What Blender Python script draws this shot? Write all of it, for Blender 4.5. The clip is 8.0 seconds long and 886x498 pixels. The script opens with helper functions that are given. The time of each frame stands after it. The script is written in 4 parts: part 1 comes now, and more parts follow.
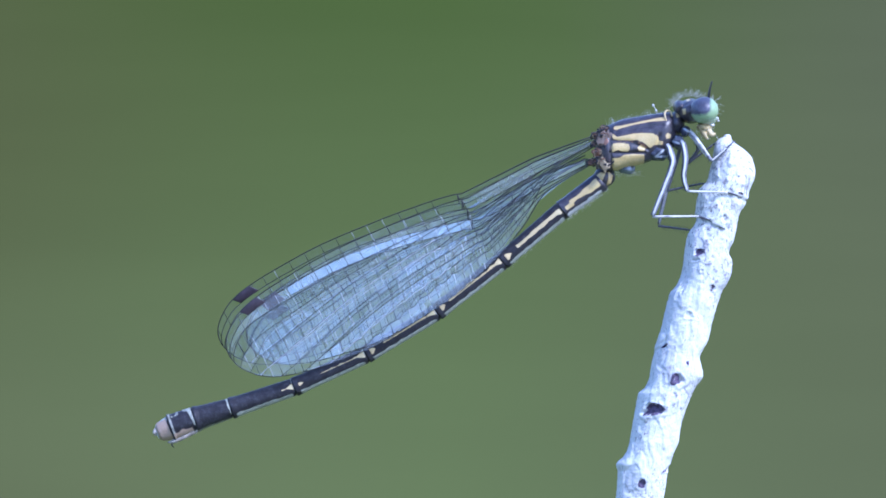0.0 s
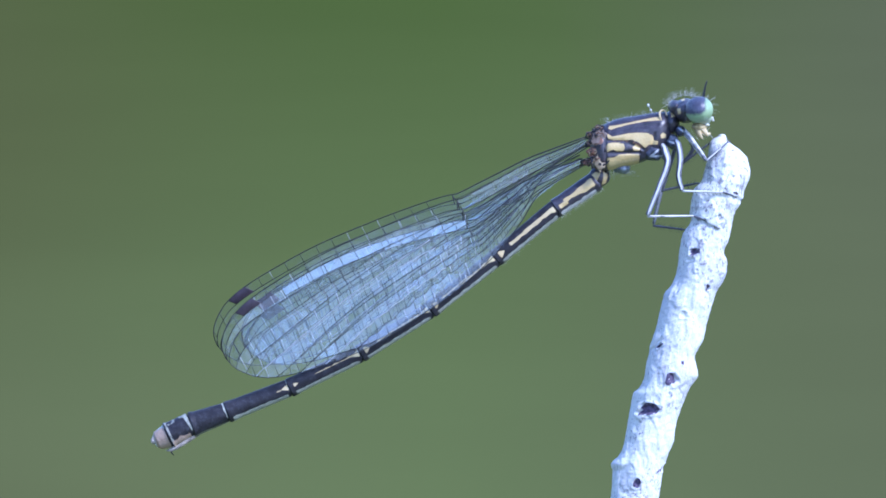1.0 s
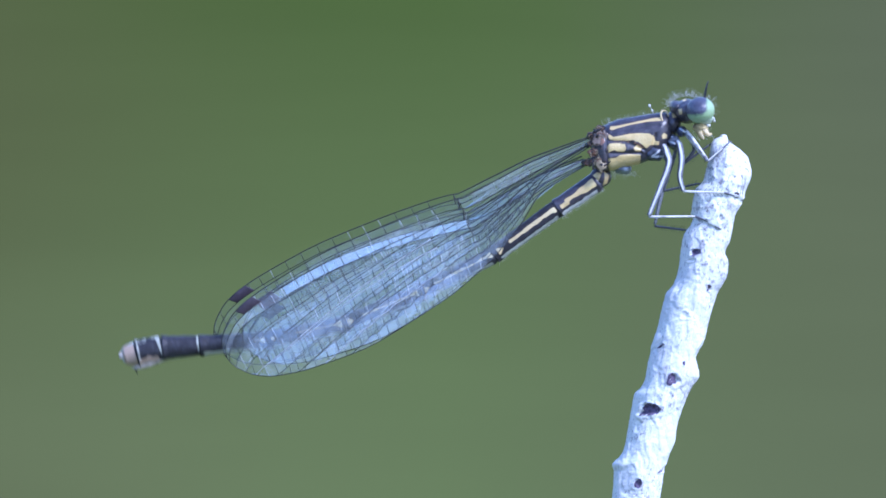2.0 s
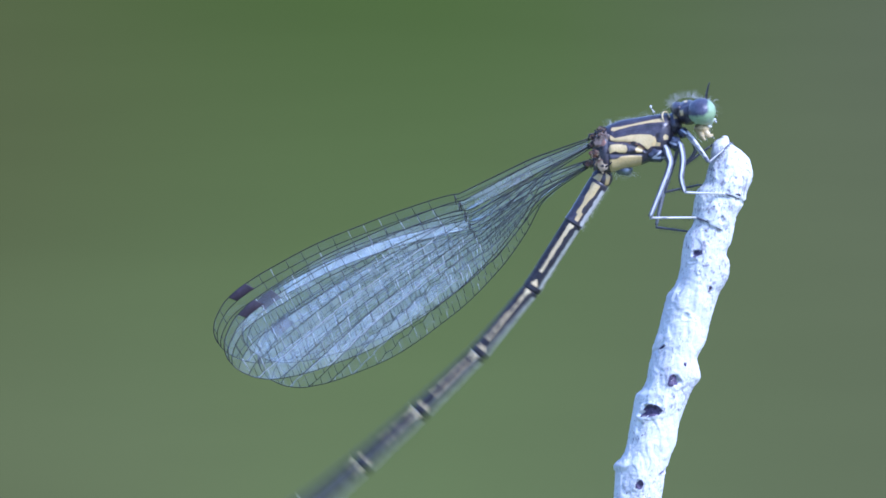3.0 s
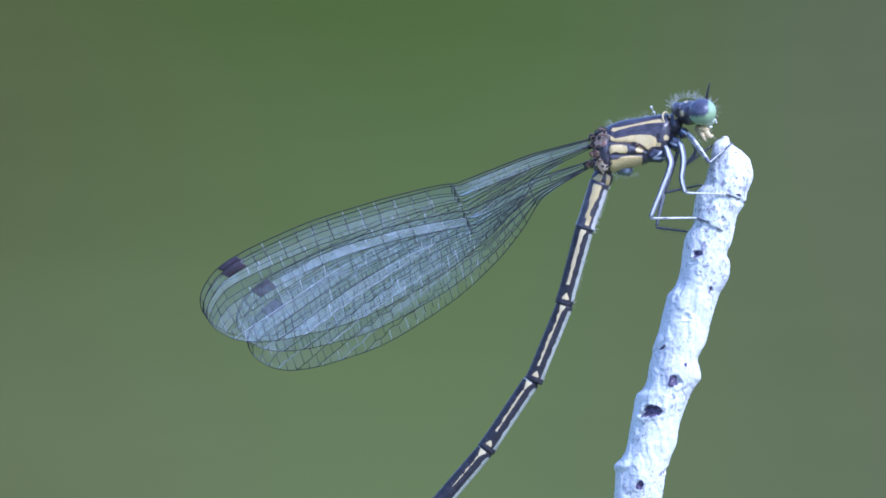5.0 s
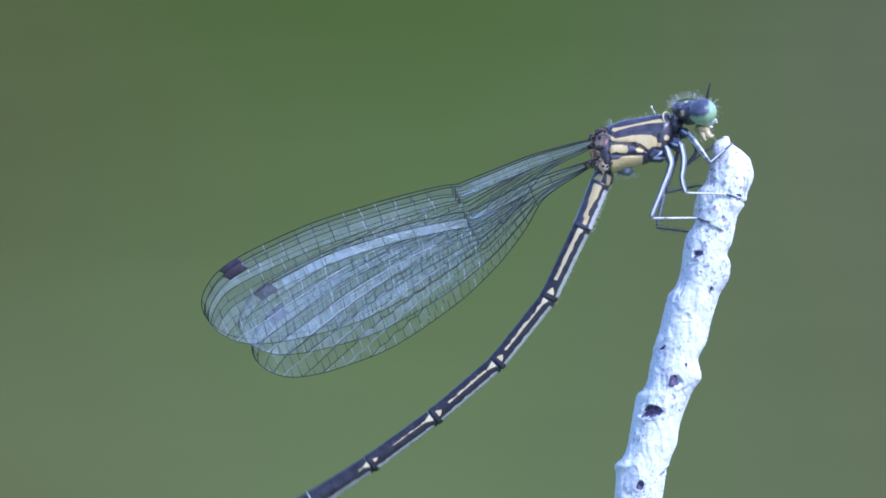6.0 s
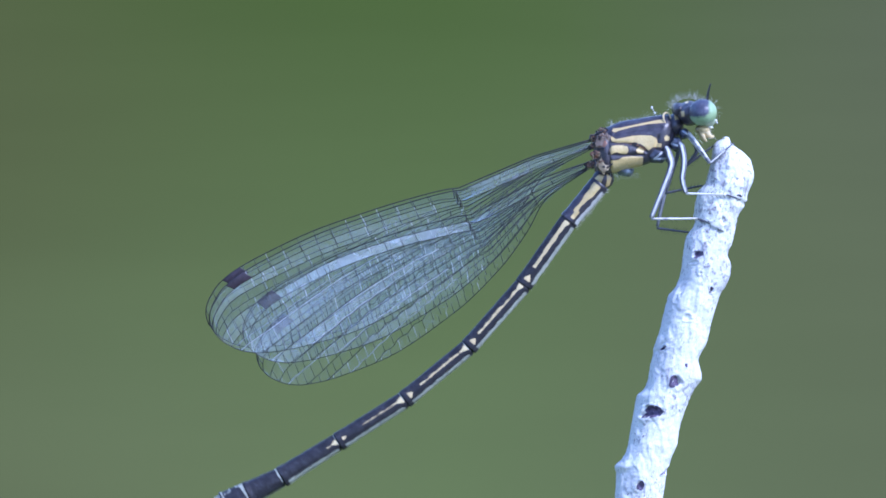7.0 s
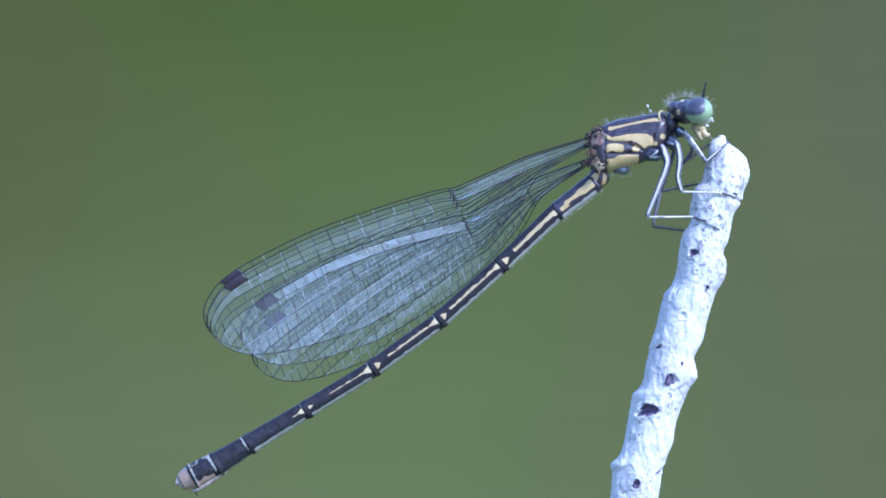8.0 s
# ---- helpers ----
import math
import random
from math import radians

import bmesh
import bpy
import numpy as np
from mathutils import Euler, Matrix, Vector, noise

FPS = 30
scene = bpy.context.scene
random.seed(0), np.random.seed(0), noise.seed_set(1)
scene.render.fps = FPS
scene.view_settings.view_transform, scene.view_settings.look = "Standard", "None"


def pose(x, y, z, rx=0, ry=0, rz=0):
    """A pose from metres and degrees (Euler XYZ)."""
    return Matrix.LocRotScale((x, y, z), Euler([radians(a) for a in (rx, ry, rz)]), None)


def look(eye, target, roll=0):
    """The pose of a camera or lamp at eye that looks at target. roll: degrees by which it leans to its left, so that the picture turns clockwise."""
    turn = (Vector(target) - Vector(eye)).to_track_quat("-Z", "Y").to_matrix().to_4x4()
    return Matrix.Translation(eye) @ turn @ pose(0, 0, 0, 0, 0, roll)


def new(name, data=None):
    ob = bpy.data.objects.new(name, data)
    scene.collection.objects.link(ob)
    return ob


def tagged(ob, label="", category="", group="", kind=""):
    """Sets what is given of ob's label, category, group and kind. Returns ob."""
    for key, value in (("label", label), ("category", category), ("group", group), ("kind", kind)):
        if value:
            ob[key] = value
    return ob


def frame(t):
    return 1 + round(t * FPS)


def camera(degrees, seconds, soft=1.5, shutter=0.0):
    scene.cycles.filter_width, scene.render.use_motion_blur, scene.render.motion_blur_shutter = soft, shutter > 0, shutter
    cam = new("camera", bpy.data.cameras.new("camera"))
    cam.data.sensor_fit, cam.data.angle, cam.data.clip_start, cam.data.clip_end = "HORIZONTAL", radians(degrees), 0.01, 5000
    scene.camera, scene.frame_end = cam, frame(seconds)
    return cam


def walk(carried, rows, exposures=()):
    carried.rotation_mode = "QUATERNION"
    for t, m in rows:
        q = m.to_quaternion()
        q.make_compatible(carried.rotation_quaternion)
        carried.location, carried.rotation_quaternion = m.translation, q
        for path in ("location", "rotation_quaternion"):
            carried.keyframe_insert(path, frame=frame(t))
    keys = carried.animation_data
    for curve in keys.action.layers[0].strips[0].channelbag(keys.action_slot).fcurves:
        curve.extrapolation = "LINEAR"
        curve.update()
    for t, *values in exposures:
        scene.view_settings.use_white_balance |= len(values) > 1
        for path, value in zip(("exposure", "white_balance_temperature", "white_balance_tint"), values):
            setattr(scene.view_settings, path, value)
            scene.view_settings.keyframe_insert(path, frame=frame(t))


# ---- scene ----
import functools

# ---- camera ----
# A damselfly of about 38 mm on a stem, seen from 0.6 m through a long lens.
HEIGHT = 0.30          # of the subject over the ground
TILT = -8.0            # the camera looks down a little
MM = 0.001
SUBJECT = pose(0, 0, HEIGHT, TILT, 0, 0)
EYE = SUBJECT @ Vector((0, -0.6, 0))
cam = camera(4.772, 8.0, soft=1.7, shutter=0.5)


def aim(right, up):
    """The camera's pose when it looks at the point of the subject plane so many mm to the right of and over its middle."""
    return look(EYE, SUBJECT @ Vector((right * MM, 0, up * MM)))


walk(cam, [(0, aim(-0.096, -0.096)), (0.5, aim(0.048, -0.096)), (1, aim(0.191, -0.112)), (1.5, aim(0.096, -0.048)), (1.7, aim(0.128, -0.096)), (2.8, aim(0.064, -0.032)), (3, aim(0.048, -0.022)), (3.5, aim(0, 0)), (4, aim(0.048, 0)), (4.5, aim(0.032, 0)), (5.8, aim(0.016, 0)), (6, aim(0, 0)), (6.5, aim(-0.048, 0.032)), (7, aim(-0.016, 0.032)), (7.5, aim(0.032, 0.01)), (8, aim(0.223, -0.064))],
     exposures=[(0, 1.33, 4850, 26), (4, 1.31, 4850, 26), (8, 1.28, 4850, 26)])

# ---- light ----
SUN_UP, SUN_SIDE = 46.0, 55.0      # height, and degrees to the right of straight behind the camera
world = bpy.data.worlds.new("sky")
scene.world = world
world.use_nodes = True
wn = world.node_tree.nodes
sky = wn.new("ShaderNodeTexSky")
sky.sky_type = "NISHITA"
sky.sun_disc = False
sky.sun_elevation = radians(SUN_UP)
sky.sun_rotation = radians(180 - SUN_SIDE)
sky.air_density, sky.dust_density = 1.0, 1.0
wn["Background"].inputs["Strength"].default_value = 0.11
world.node_tree.links.new(sky.outputs["Color"], wn["Background"].inputs["Color"])
sun_data = bpy.data.lights.new("sun", "SUN")
sun_data.energy, sun_data.angle, sun_data.color = 1.5, radians(9), (1.0, 0.95, 0.88)
sun = new("sun", sun_data)
toward = Vector((math.sin(radians(SUN_SIDE)) * math.cos(radians(SUN_UP)), -math.cos(radians(SUN_SIDE)) * math.cos(radians(SUN_UP)), math.sin(radians(SUN_UP))))
sun.matrix_world = look(toward * 20, (0, 0, 0))


# ---- materials ----
class Nodes:
    """A short way to wire a material."""

    def __init__(self, name):
        self.mat = bpy.data.materials.new(name)
        self.mat.use_nodes = True
        self.tree = self.mat.node_tree
        self.tree.nodes.clear()
        self.out = self.add("ShaderNodeOutputMaterial")

    def add(self, kind, inputs=(), **props):
        n = self.tree.nodes.new(kind)
        for key, value in props.items():
            if key == "operation":
                n.operation = value
            elif key == "data_type":
                n.data_type = value
            elif key == "attribute_name":
                n.attribute_name = value
            elif key == "blend_type":
                n.blend_type = value
            elif key == "vector_type":
                n.vector_type = value
        for key, value in dict(inputs).items():
            self.put(value, n.inputs[key])
        return n

    def put(self, value, socket):
        if isinstance(value, bpy.types.NodeSocket):
            self.tree.links.new(value, socket)
        else:
            socket.default_value = value

    def coords(self, kind="Object"):
        return self.add("ShaderNodeTexCoord").outputs[kind]

    def noise(self, scale, detail=4.0, rough=0.55, vector=None, stretch=None):
        vec = vector or self.coords()
        if stretch:
            vec = self.add("ShaderNodeMapping", {"Vector": vec, "Scale": stretch}).outputs[0]
        return self.add("ShaderNodeTexNoise", {"Vector": vec, "Scale": scale, "Detail": detail, "Roughness": rough}).outputs[0]

    def math(self, op, a, b=0.0, c=0.0):
        return self.add("ShaderNodeMath", {0: a, 1: b, 2: c}, operation=op).outputs[0]

    def remap(self, value, lo, hi, out_lo=0.0, out_hi=1.0):
        return self.add("ShaderNodeMapRange", {"Value": value, "From Min": lo, "From Max": hi, "To Min": out_lo, "To Max": out_hi}).outputs[0]

    def mix(self, factor, a, b):
        n = self.add("ShaderNodeMix", data_type="RGBA")
        self.put(factor, n.inputs[0])
        self.put(a, n.inputs[6])
        self.put(b, n.inputs[7])
        return n.outputs[2]

    def bump(self, height, strength, distance):
        return self.add("ShaderNodeBump", {"Height": height, "Strength": strength, "Distance": distance}).outputs[0]

    def surface(self, **inputs):
        n = self.add("ShaderNodeBsdfPrincipled")
        for key, value in inputs.items():
            self.put(value, n.inputs[key.replace("_", " ")])
        self.tree.links.new(n.outputs[0], self.out.inputs[0])
        return self.mat


def rgb(r, g, b):
    return (r, g, b, 1.0)


def cuticle_material(name, dark, yellow, pale, tan, rough=0.38, dust=0.30, coat=0.15):
    """Insect shell; the marks attribute says where it is yellow (r), pale (g) or tan (b)."""
    k = Nodes(name)
    marks = k.add("ShaderNodeSeparateColor", {0: k.add("ShaderNodeAttribute", attribute_name="marks").outputs["Color"]})
    fine = k.noise(9000, 3)
    coarse = k.noise(1600, 3)
    col = k.mix(k.remap(coarse, 0.35, 0.7), rgb(*dark), rgb(*[c * 1.9 for c in dark]))
    wob = k.math("ADD", k.math("MULTIPLY_ADD", fine, 0.25, -0.125), k.math("MULTIPLY_ADD", coarse, 0.4, -0.2))
    for i, tint in enumerate((yellow, pale, tan)):
        patch = k.mix(k.remap(coarse, 0.3, 0.75), rgb(*tint), rgb(*[c * 0.72 for c in tint]))
        level = k.math("ADD", marks.outputs[i], wob)
        if i == 0:
            # the yellow fades to cream inside and has a rusty rim
            patch = k.mix(k.remap(k.noise(700, 2), 0.45, 0.65, 0.0, 0.5), patch, rgb(*[min(0.8, c * 1.12 + 0.05) for c in tint]))
            col = k.mix(k.remap(level, 0.22, 0.40, 0.0, 0.55), col, rgb(0.11, 0.045, 0.022))
        col = k.mix(k.remap(level, 0.38, 0.62), col, patch)
    bloom = k.math("MULTIPLY", k.remap(k.noise(5200, 5, 0.7), 0.5, 0.72, 0.0, dust), k.remap(coarse, 0.35, 0.6, 0.3, 1.0))
    col = k.mix(bloom, col, rgb(0.34, 0.36, 0.40))
    return k.surface(Base_Color=col, Roughness=k.remap(fine, 0.2, 0.8, rough - 0.08, rough + 0.15), Normal=k.bump(k.math("ADD", fine, k.math("MULTIPLY", k.noise(3200, 3), 0.8)), 0.5, 0.00005),
                     Coat_Weight=coat, Coat_Roughness=0.25, Specular_IOR_Level=0.25 + coat)


def plain_material(name, colour, rough=0.5, spread=0.35, scale=4000, bump=0.3, **more):
    k = Nodes(name)
    n = k.noise(scale, 4)
    col = k.mix(k.remap(n, 0.25, 0.75), rgb(*[c * (1 - spread) for c in colour]), rgb(*[min(1, c * (1 + spread)) for c in colour]))
    return k.surface(Base_Color=col, Roughness=rough, Normal=k.bump(n, bump, 0.00005), **more)


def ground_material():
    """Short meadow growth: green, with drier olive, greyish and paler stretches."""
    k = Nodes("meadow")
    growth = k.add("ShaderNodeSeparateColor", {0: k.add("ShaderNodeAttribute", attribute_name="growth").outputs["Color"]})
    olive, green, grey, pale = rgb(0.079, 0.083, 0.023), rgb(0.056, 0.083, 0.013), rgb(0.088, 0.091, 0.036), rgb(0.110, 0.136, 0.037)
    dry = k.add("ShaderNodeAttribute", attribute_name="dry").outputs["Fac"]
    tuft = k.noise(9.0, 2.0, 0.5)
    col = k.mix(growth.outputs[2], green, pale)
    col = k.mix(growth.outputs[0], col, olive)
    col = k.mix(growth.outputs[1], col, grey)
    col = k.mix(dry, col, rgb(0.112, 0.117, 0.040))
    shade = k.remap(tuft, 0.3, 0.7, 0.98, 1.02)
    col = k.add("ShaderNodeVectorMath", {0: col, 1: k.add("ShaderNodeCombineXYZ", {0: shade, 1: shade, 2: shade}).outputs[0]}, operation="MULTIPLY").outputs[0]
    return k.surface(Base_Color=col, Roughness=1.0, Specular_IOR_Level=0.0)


def bark_material():
    """Sun-bleached, chalky bark with bluish grey stains, cracks and specks."""
    k = Nodes("bleached_bark")
    white, shade, dirt = rgb(0.81, 0.82, 0.775), rgb(0.52, 0.52, 0.52), rgb(0.10, 0.075, 0.12)
    blotch = k.noise(520, 6, 0.65, stretch=(1, 1, 0.5))
    speck = k.noise(3200, 4, 0.6)
    grain = k.noise(1900, 6, 0.7, stretch=(1, 1, 0.3))
    region = k.noise(330, 2, 0.5)
    up = k.remap(k.add("ShaderNodeSeparateXYZ", {0: k.coords()}).outputs[2], 0.2955, 0.3015, 0.0, 0.26)
    grey = k.math("ADD", region, up)
    lilac = k.noise(260, 3, 0.6, stretch=(1, 1, 0.6))
    col = k.mix(k.remap(blotch, 0.58, 0.78), white, shade)
    col = k.mix(k.remap(lilac, 0.46, 0.70, 0, 0.55), col, rgb(0.42, 0.42, 0.55))
    col = k.mix(k.math("MULTIPLY", k.remap(speck, 0.57, 0.66, 0, 0.62), k.remap(grey, 0.48, 0.64)), col, dirt)
    col = k.mix(k.math("MULTIPLY", k.remap(grain, 0.56, 0.67, 0, 0.60), k.remap(grey, 0.50, 0.66)), col, dirt)
    pepper = k.noise(6000, 4, 0.7, stretch=(1, 1, 0.55))
    col = k.mix(k.math("MULTIPLY", k.remap(pepper, 0.585, 0.64, 0, 0.75), k.remap(grey, 0.42, 0.62, 0.2, 1.0)), col, dirt)
    height = k.math("ADD", k.math("MULTIPLY", blotch, 0.45), k.math("ADD", k.math("MULTIPLY", grain, 0.7), k.math("MULTIPLY", speck, 0.4)))
    return k.surface(Base_Color=col, Roughness=0.85, Normal=k.bump(height, 0.8, 0.00014), Specular_IOR_Level=0.2)


def membrane_material():
    """Clear wing film: mostly see-through, with a pale sky-blue gloss and a painted bluish sheen, set cell by cell."""
    k = Nodes("wing_membrane")
    island = k.add("ShaderNodeAttribute", attribute_name="cell").outputs["Fac"]
    ripple = k.noise(2400, 3, 0.6)
    normal = k.bump(ripple, 0.22, 0.00006)
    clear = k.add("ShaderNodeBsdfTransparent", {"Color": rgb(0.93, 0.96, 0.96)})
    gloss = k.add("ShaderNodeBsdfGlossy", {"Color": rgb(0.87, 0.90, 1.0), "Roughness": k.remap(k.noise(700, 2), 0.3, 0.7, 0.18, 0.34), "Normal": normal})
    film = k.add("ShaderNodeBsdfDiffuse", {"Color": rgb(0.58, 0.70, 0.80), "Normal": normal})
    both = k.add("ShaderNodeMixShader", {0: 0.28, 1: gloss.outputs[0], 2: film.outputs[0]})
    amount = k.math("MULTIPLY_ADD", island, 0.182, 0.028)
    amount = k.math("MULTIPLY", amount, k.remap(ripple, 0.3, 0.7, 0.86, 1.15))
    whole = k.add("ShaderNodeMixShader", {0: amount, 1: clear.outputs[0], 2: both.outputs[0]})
    k.tree.links.new(whole.outputs[0], k.out.inputs[0])
    return k.mat


SHELL = cuticle_material("banded_cuticle", (0.032, 0.028, 0.036), (0.70, 0.53, 0.22), (0.68, 0.67, 0.60), (0.34, 0.17, 0.10), rough=0.32, dust=0.16, coat=0.3)
ABDOMEN = cuticle_material("abdomen_cuticle", (0.024, 0.023, 0.027), (0.72, 0.58, 0.30), (0.56, 0.58, 0.47), (0.50, 0.37, 0.27), dust=0.12, coat=0.0)
LEG = cuticle_material("leg_cuticle", (0.065, 0.065, 0.08), (0.5, 0.38, 0.18), (0.78, 0.77, 0.74), (0.25, 0.26, 0.29), rough=0.3, dust=0.25)
COXA = cuticle_material("blue_black_cuticle", (0.036, 0.04, 0.06), (0.5, 0.38, 0.18), (0.50, 0.53, 0.56), (0.2, 0.2, 0.24), rough=0.3, dust=0.3)
BLACK = plain_material("black_cuticle", (0.014, 0.013, 0.016), 0.4)
BROWN = plain_material("brown_sclerite", (0.13, 0.065, 0.035), 0.4, 0.7, 6000, 0.5)
TAN_SCLERITE = plain_material("tan_sclerite", (0.20, 0.15, 0.115), 0.45, 0.7, 3500, 0.6)
OCHRE_SCLERITE = plain_material("ochre_sclerite", (0.24, 0.19, 0.11), 0.5, 0.6, 3500, 0.6)
CREAM = plain_material("cream_mouthpart", (0.68, 0.54, 0.28), 0.5, 0.3, 6000)
PALE_FACE = plain_material("pale_face", (0.48, 0.56, 0.40), 0.45, 0.3, 6000)
HAIR = plain_material("pale_hair", (0.75, 0.75, 0.72), 0.4, 0.1)
VEIN = plain_material("wing_vein", (0.024, 0.023, 0.025), 0.35, 0.4)
# pale colour that stands in for sun glints on the veins
GLINT_VEIN = plain_material("glint_vein", (0.42, 0.44, 0.46), 0.3, 0.3)
STIGMA = plain_material("wing_stigma", (0.046, 0.033, 0.044), 0.45, 0.5, 3000)
MEMBRANE = membrane_material()
BARK = bark_material()
PIT = plain_material("dark_pit", (0.12, 0.095, 0.16), 0.9, 0.9, 4200)
EYE_SKIN = cuticle_material("compound_eye", (0.055, 0.058, 0.085), (0.5, 0.4, 0.2), (0.39, 0.55, 0.30), (0.36, 0.44, 0.38), rough=0.30)


# ---- mesh helpers ----
def P(x, z, y=0.0):
    """A point of the insect's own space, given in mm: ahead, up and away from the camera."""
    return Vector((x, y, z)) * MM


def mesh(name, verts, faces, marks=None, smooth=True):
    me = bpy.data.meshes.new(name)
    me.from_pydata([tuple(v) for v in verts], [], faces)
    me.polygons.foreach_set("use_smooth", [smooth] * len(me.polygons))
    if marks is not None:
        layer = me.color_attributes.new("marks", "FLOAT_COLOR", "POINT")
        layer.data.foreach_set("color", np.asarray(marks, dtype=np.float32).ravel())
    me.update()
    return me


def part(name, me, material, parent, label=""):
    ob = new(name, me)
    if not me.materials:
        me.materials.append(material)
    ob.parent = parent
    if label:
        tagged(ob, label=label)
    return ob


def thing(name, m, label, category, group=""):
    ob = new(name)
    ob.empty_display_size = 0.005
    ob.matrix_world = m
    return tagged(ob, label, category, group)


def loft(rings, cap=True):
    """Verts and faces of a skin over rings of equal count."""
    n = len(rings[0])
    verts = [v for ring in rings for v in ring]
    faces = [(i * n + j, i * n + (j + 1) % n, (i + 1) * n + (j + 1) % n, (i + 1) * n + j) for i in range(len(rings) - 1) for j in range(n)]
    if cap:
        for k, ring in ((0, rings[0]), (len(rings) - 1, rings[-1])):
            c = len(verts)
            verts.append(sum(ring, Vector()) / n)
            faces += [(k * n + (j + 1) % n, k * n + j, c) if k == 0 else (k * n + j, k * n + (j + 1) % n, c) for j in range(n)]
    return verts, faces


def spline(points, steps):
    """A smooth line through points (Catmull-Rom), steps pieces a span."""
    pts = [Vector(p) for p in points]
    pts = [2 * pts[0] - pts[1], *pts, 2 * pts[-1] - pts[-2]]
    out = []
    for i in range(1, len(pts) - 2):
        a, b, c, d = pts[i - 1:i + 3]
        for s in range(steps):
            t = s / steps
            out.append(0.5 * (2 * b + (c - a) * t + (2 * a - 5 * b + 4 * c - d) * t * t + (3 * b - a - 3 * c + d) * t ** 3))
    out.append(pts[-2])
    return out


def tube_rings(line, radii, n):
    rings, side = [], None
    for i, p in enumerate(line):
        ahead = (line[min(i + 1, len(line) - 1)] - line[max(i - 1, 0)]).normalized()
        if side is None:
            side = ahead.cross(Vector((0, 1, 0)))
            side = side if side.length > 0.1 else ahead.cross(Vector((1, 0, 0)))
        side = (side - ahead * side.dot(ahead)).normalized()
        other = ahead.cross(side)
        rings.append([p + radii[i] * (math.cos(a) * side + math.sin(a) * other) for a in [2 * math.pi * j / n for j in range(n)]])
    return rings


def tube(line, radii, n=8):
    return loft(tube_rings(line, radii, n))


def ellipsoid(centre, radii, rows=20, cols=28, bulge=2.0):
    verts, faces = [], []
    for i in range(rows + 1):
        a = math.pi * i / rows - math.pi / 2
        for j in range(cols):
            b = 2 * math.pi * j / cols
            d = Vector((math.cos(a) * math.cos(b), math.cos(a) * math.sin(b), math.sin(a)))
            verts.append(centre + Vector((d.x * radii[0], d.y * radii[1], d.z * radii[2])))
    for i in range(rows):
        for j in range(cols):
            faces.append((i * cols + j, i * cols + (j + 1) % cols, (i + 1) * cols + (j + 1) % cols, (i + 1) * cols + j))
    return verts, faces


def gather(pieces):
    """Several (verts, faces) as one."""
    verts, faces = [], []
    for v, f in pieces:
        k = len(verts)
        verts += v
        faces += [tuple(i + k for i in face) for face in f]
    return verts, faces


def curve_through(pairs):
    """A smooth function through (u, v) pairs, without overshoot."""
    x = np.array([p[0] for p in pairs], float)
    y = np.array([p[1] for p in pairs], float)
    d = np.diff(y) / np.diff(x)
    m = np.concatenate([[d[0]], np.where(d[:-1] * d[1:] > 0, 2 * d[:-1] * d[1:] / (d[:-1] + d[1:] + 1e-12), 0), [d[-1]]])

    def f(u):
        u = float(min(max(u, x[0]), x[-1]))
        i = int(min(np.searchsorted(x, u, side="right") - 1, len(d) - 1))
        h = x[i + 1] - x[i]
        t = (u - x[i]) / h
        return float((2 * t ** 3 - 3 * t * t + 1) * y[i] + (t ** 3 - 2 * t * t + t) * h * m[i] + (3 * t * t - 2 * t ** 3) * y[i + 1] + (t ** 3 - t * t) * h * m[i + 1])

    return f


def smooth(lo, hi, v):
    t = max(0.0, min(1.0, (v - lo) / (hi - lo)))
    return t * t * (3 - 2 * t)


def band(v, lo, hi, soft):
    return smooth(lo - soft, lo + soft, v) * (1 - smooth(hi - soft, hi + soft, v))


def inside(poly, x, z, soft):
    """1 within a polygon, 0 outside, over a soft edge."""
    best, odd = 1e9, False
    n = len(poly)
    for i in range(n):
        (ax, az), (bx, bz) = poly[i], poly[(i + 1) % n]
        if (az > z) != (bz > z) and x < (bx - ax) * (z - az) / (bz - az) + ax:
            odd = not odd
        t = max(0, min(1, ((x - ax) * (bx - ax) + (z - az) * (bz - az)) / ((bx - ax) ** 2 + (bz - az) ** 2)))
        best = min(best, math.hypot(x - ax - t * (bx - ax), z - az - t * (bz - az)))
    return max(0.0, min(1.0, 0.5 + (best if odd else -best) / soft))


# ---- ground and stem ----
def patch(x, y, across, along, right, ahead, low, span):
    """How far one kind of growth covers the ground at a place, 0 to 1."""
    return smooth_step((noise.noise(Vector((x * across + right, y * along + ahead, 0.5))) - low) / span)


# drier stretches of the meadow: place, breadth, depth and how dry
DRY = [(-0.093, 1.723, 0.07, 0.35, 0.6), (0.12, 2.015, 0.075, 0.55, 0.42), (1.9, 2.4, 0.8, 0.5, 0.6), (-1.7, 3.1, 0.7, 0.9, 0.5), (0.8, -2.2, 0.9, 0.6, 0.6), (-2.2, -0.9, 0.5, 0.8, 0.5)]


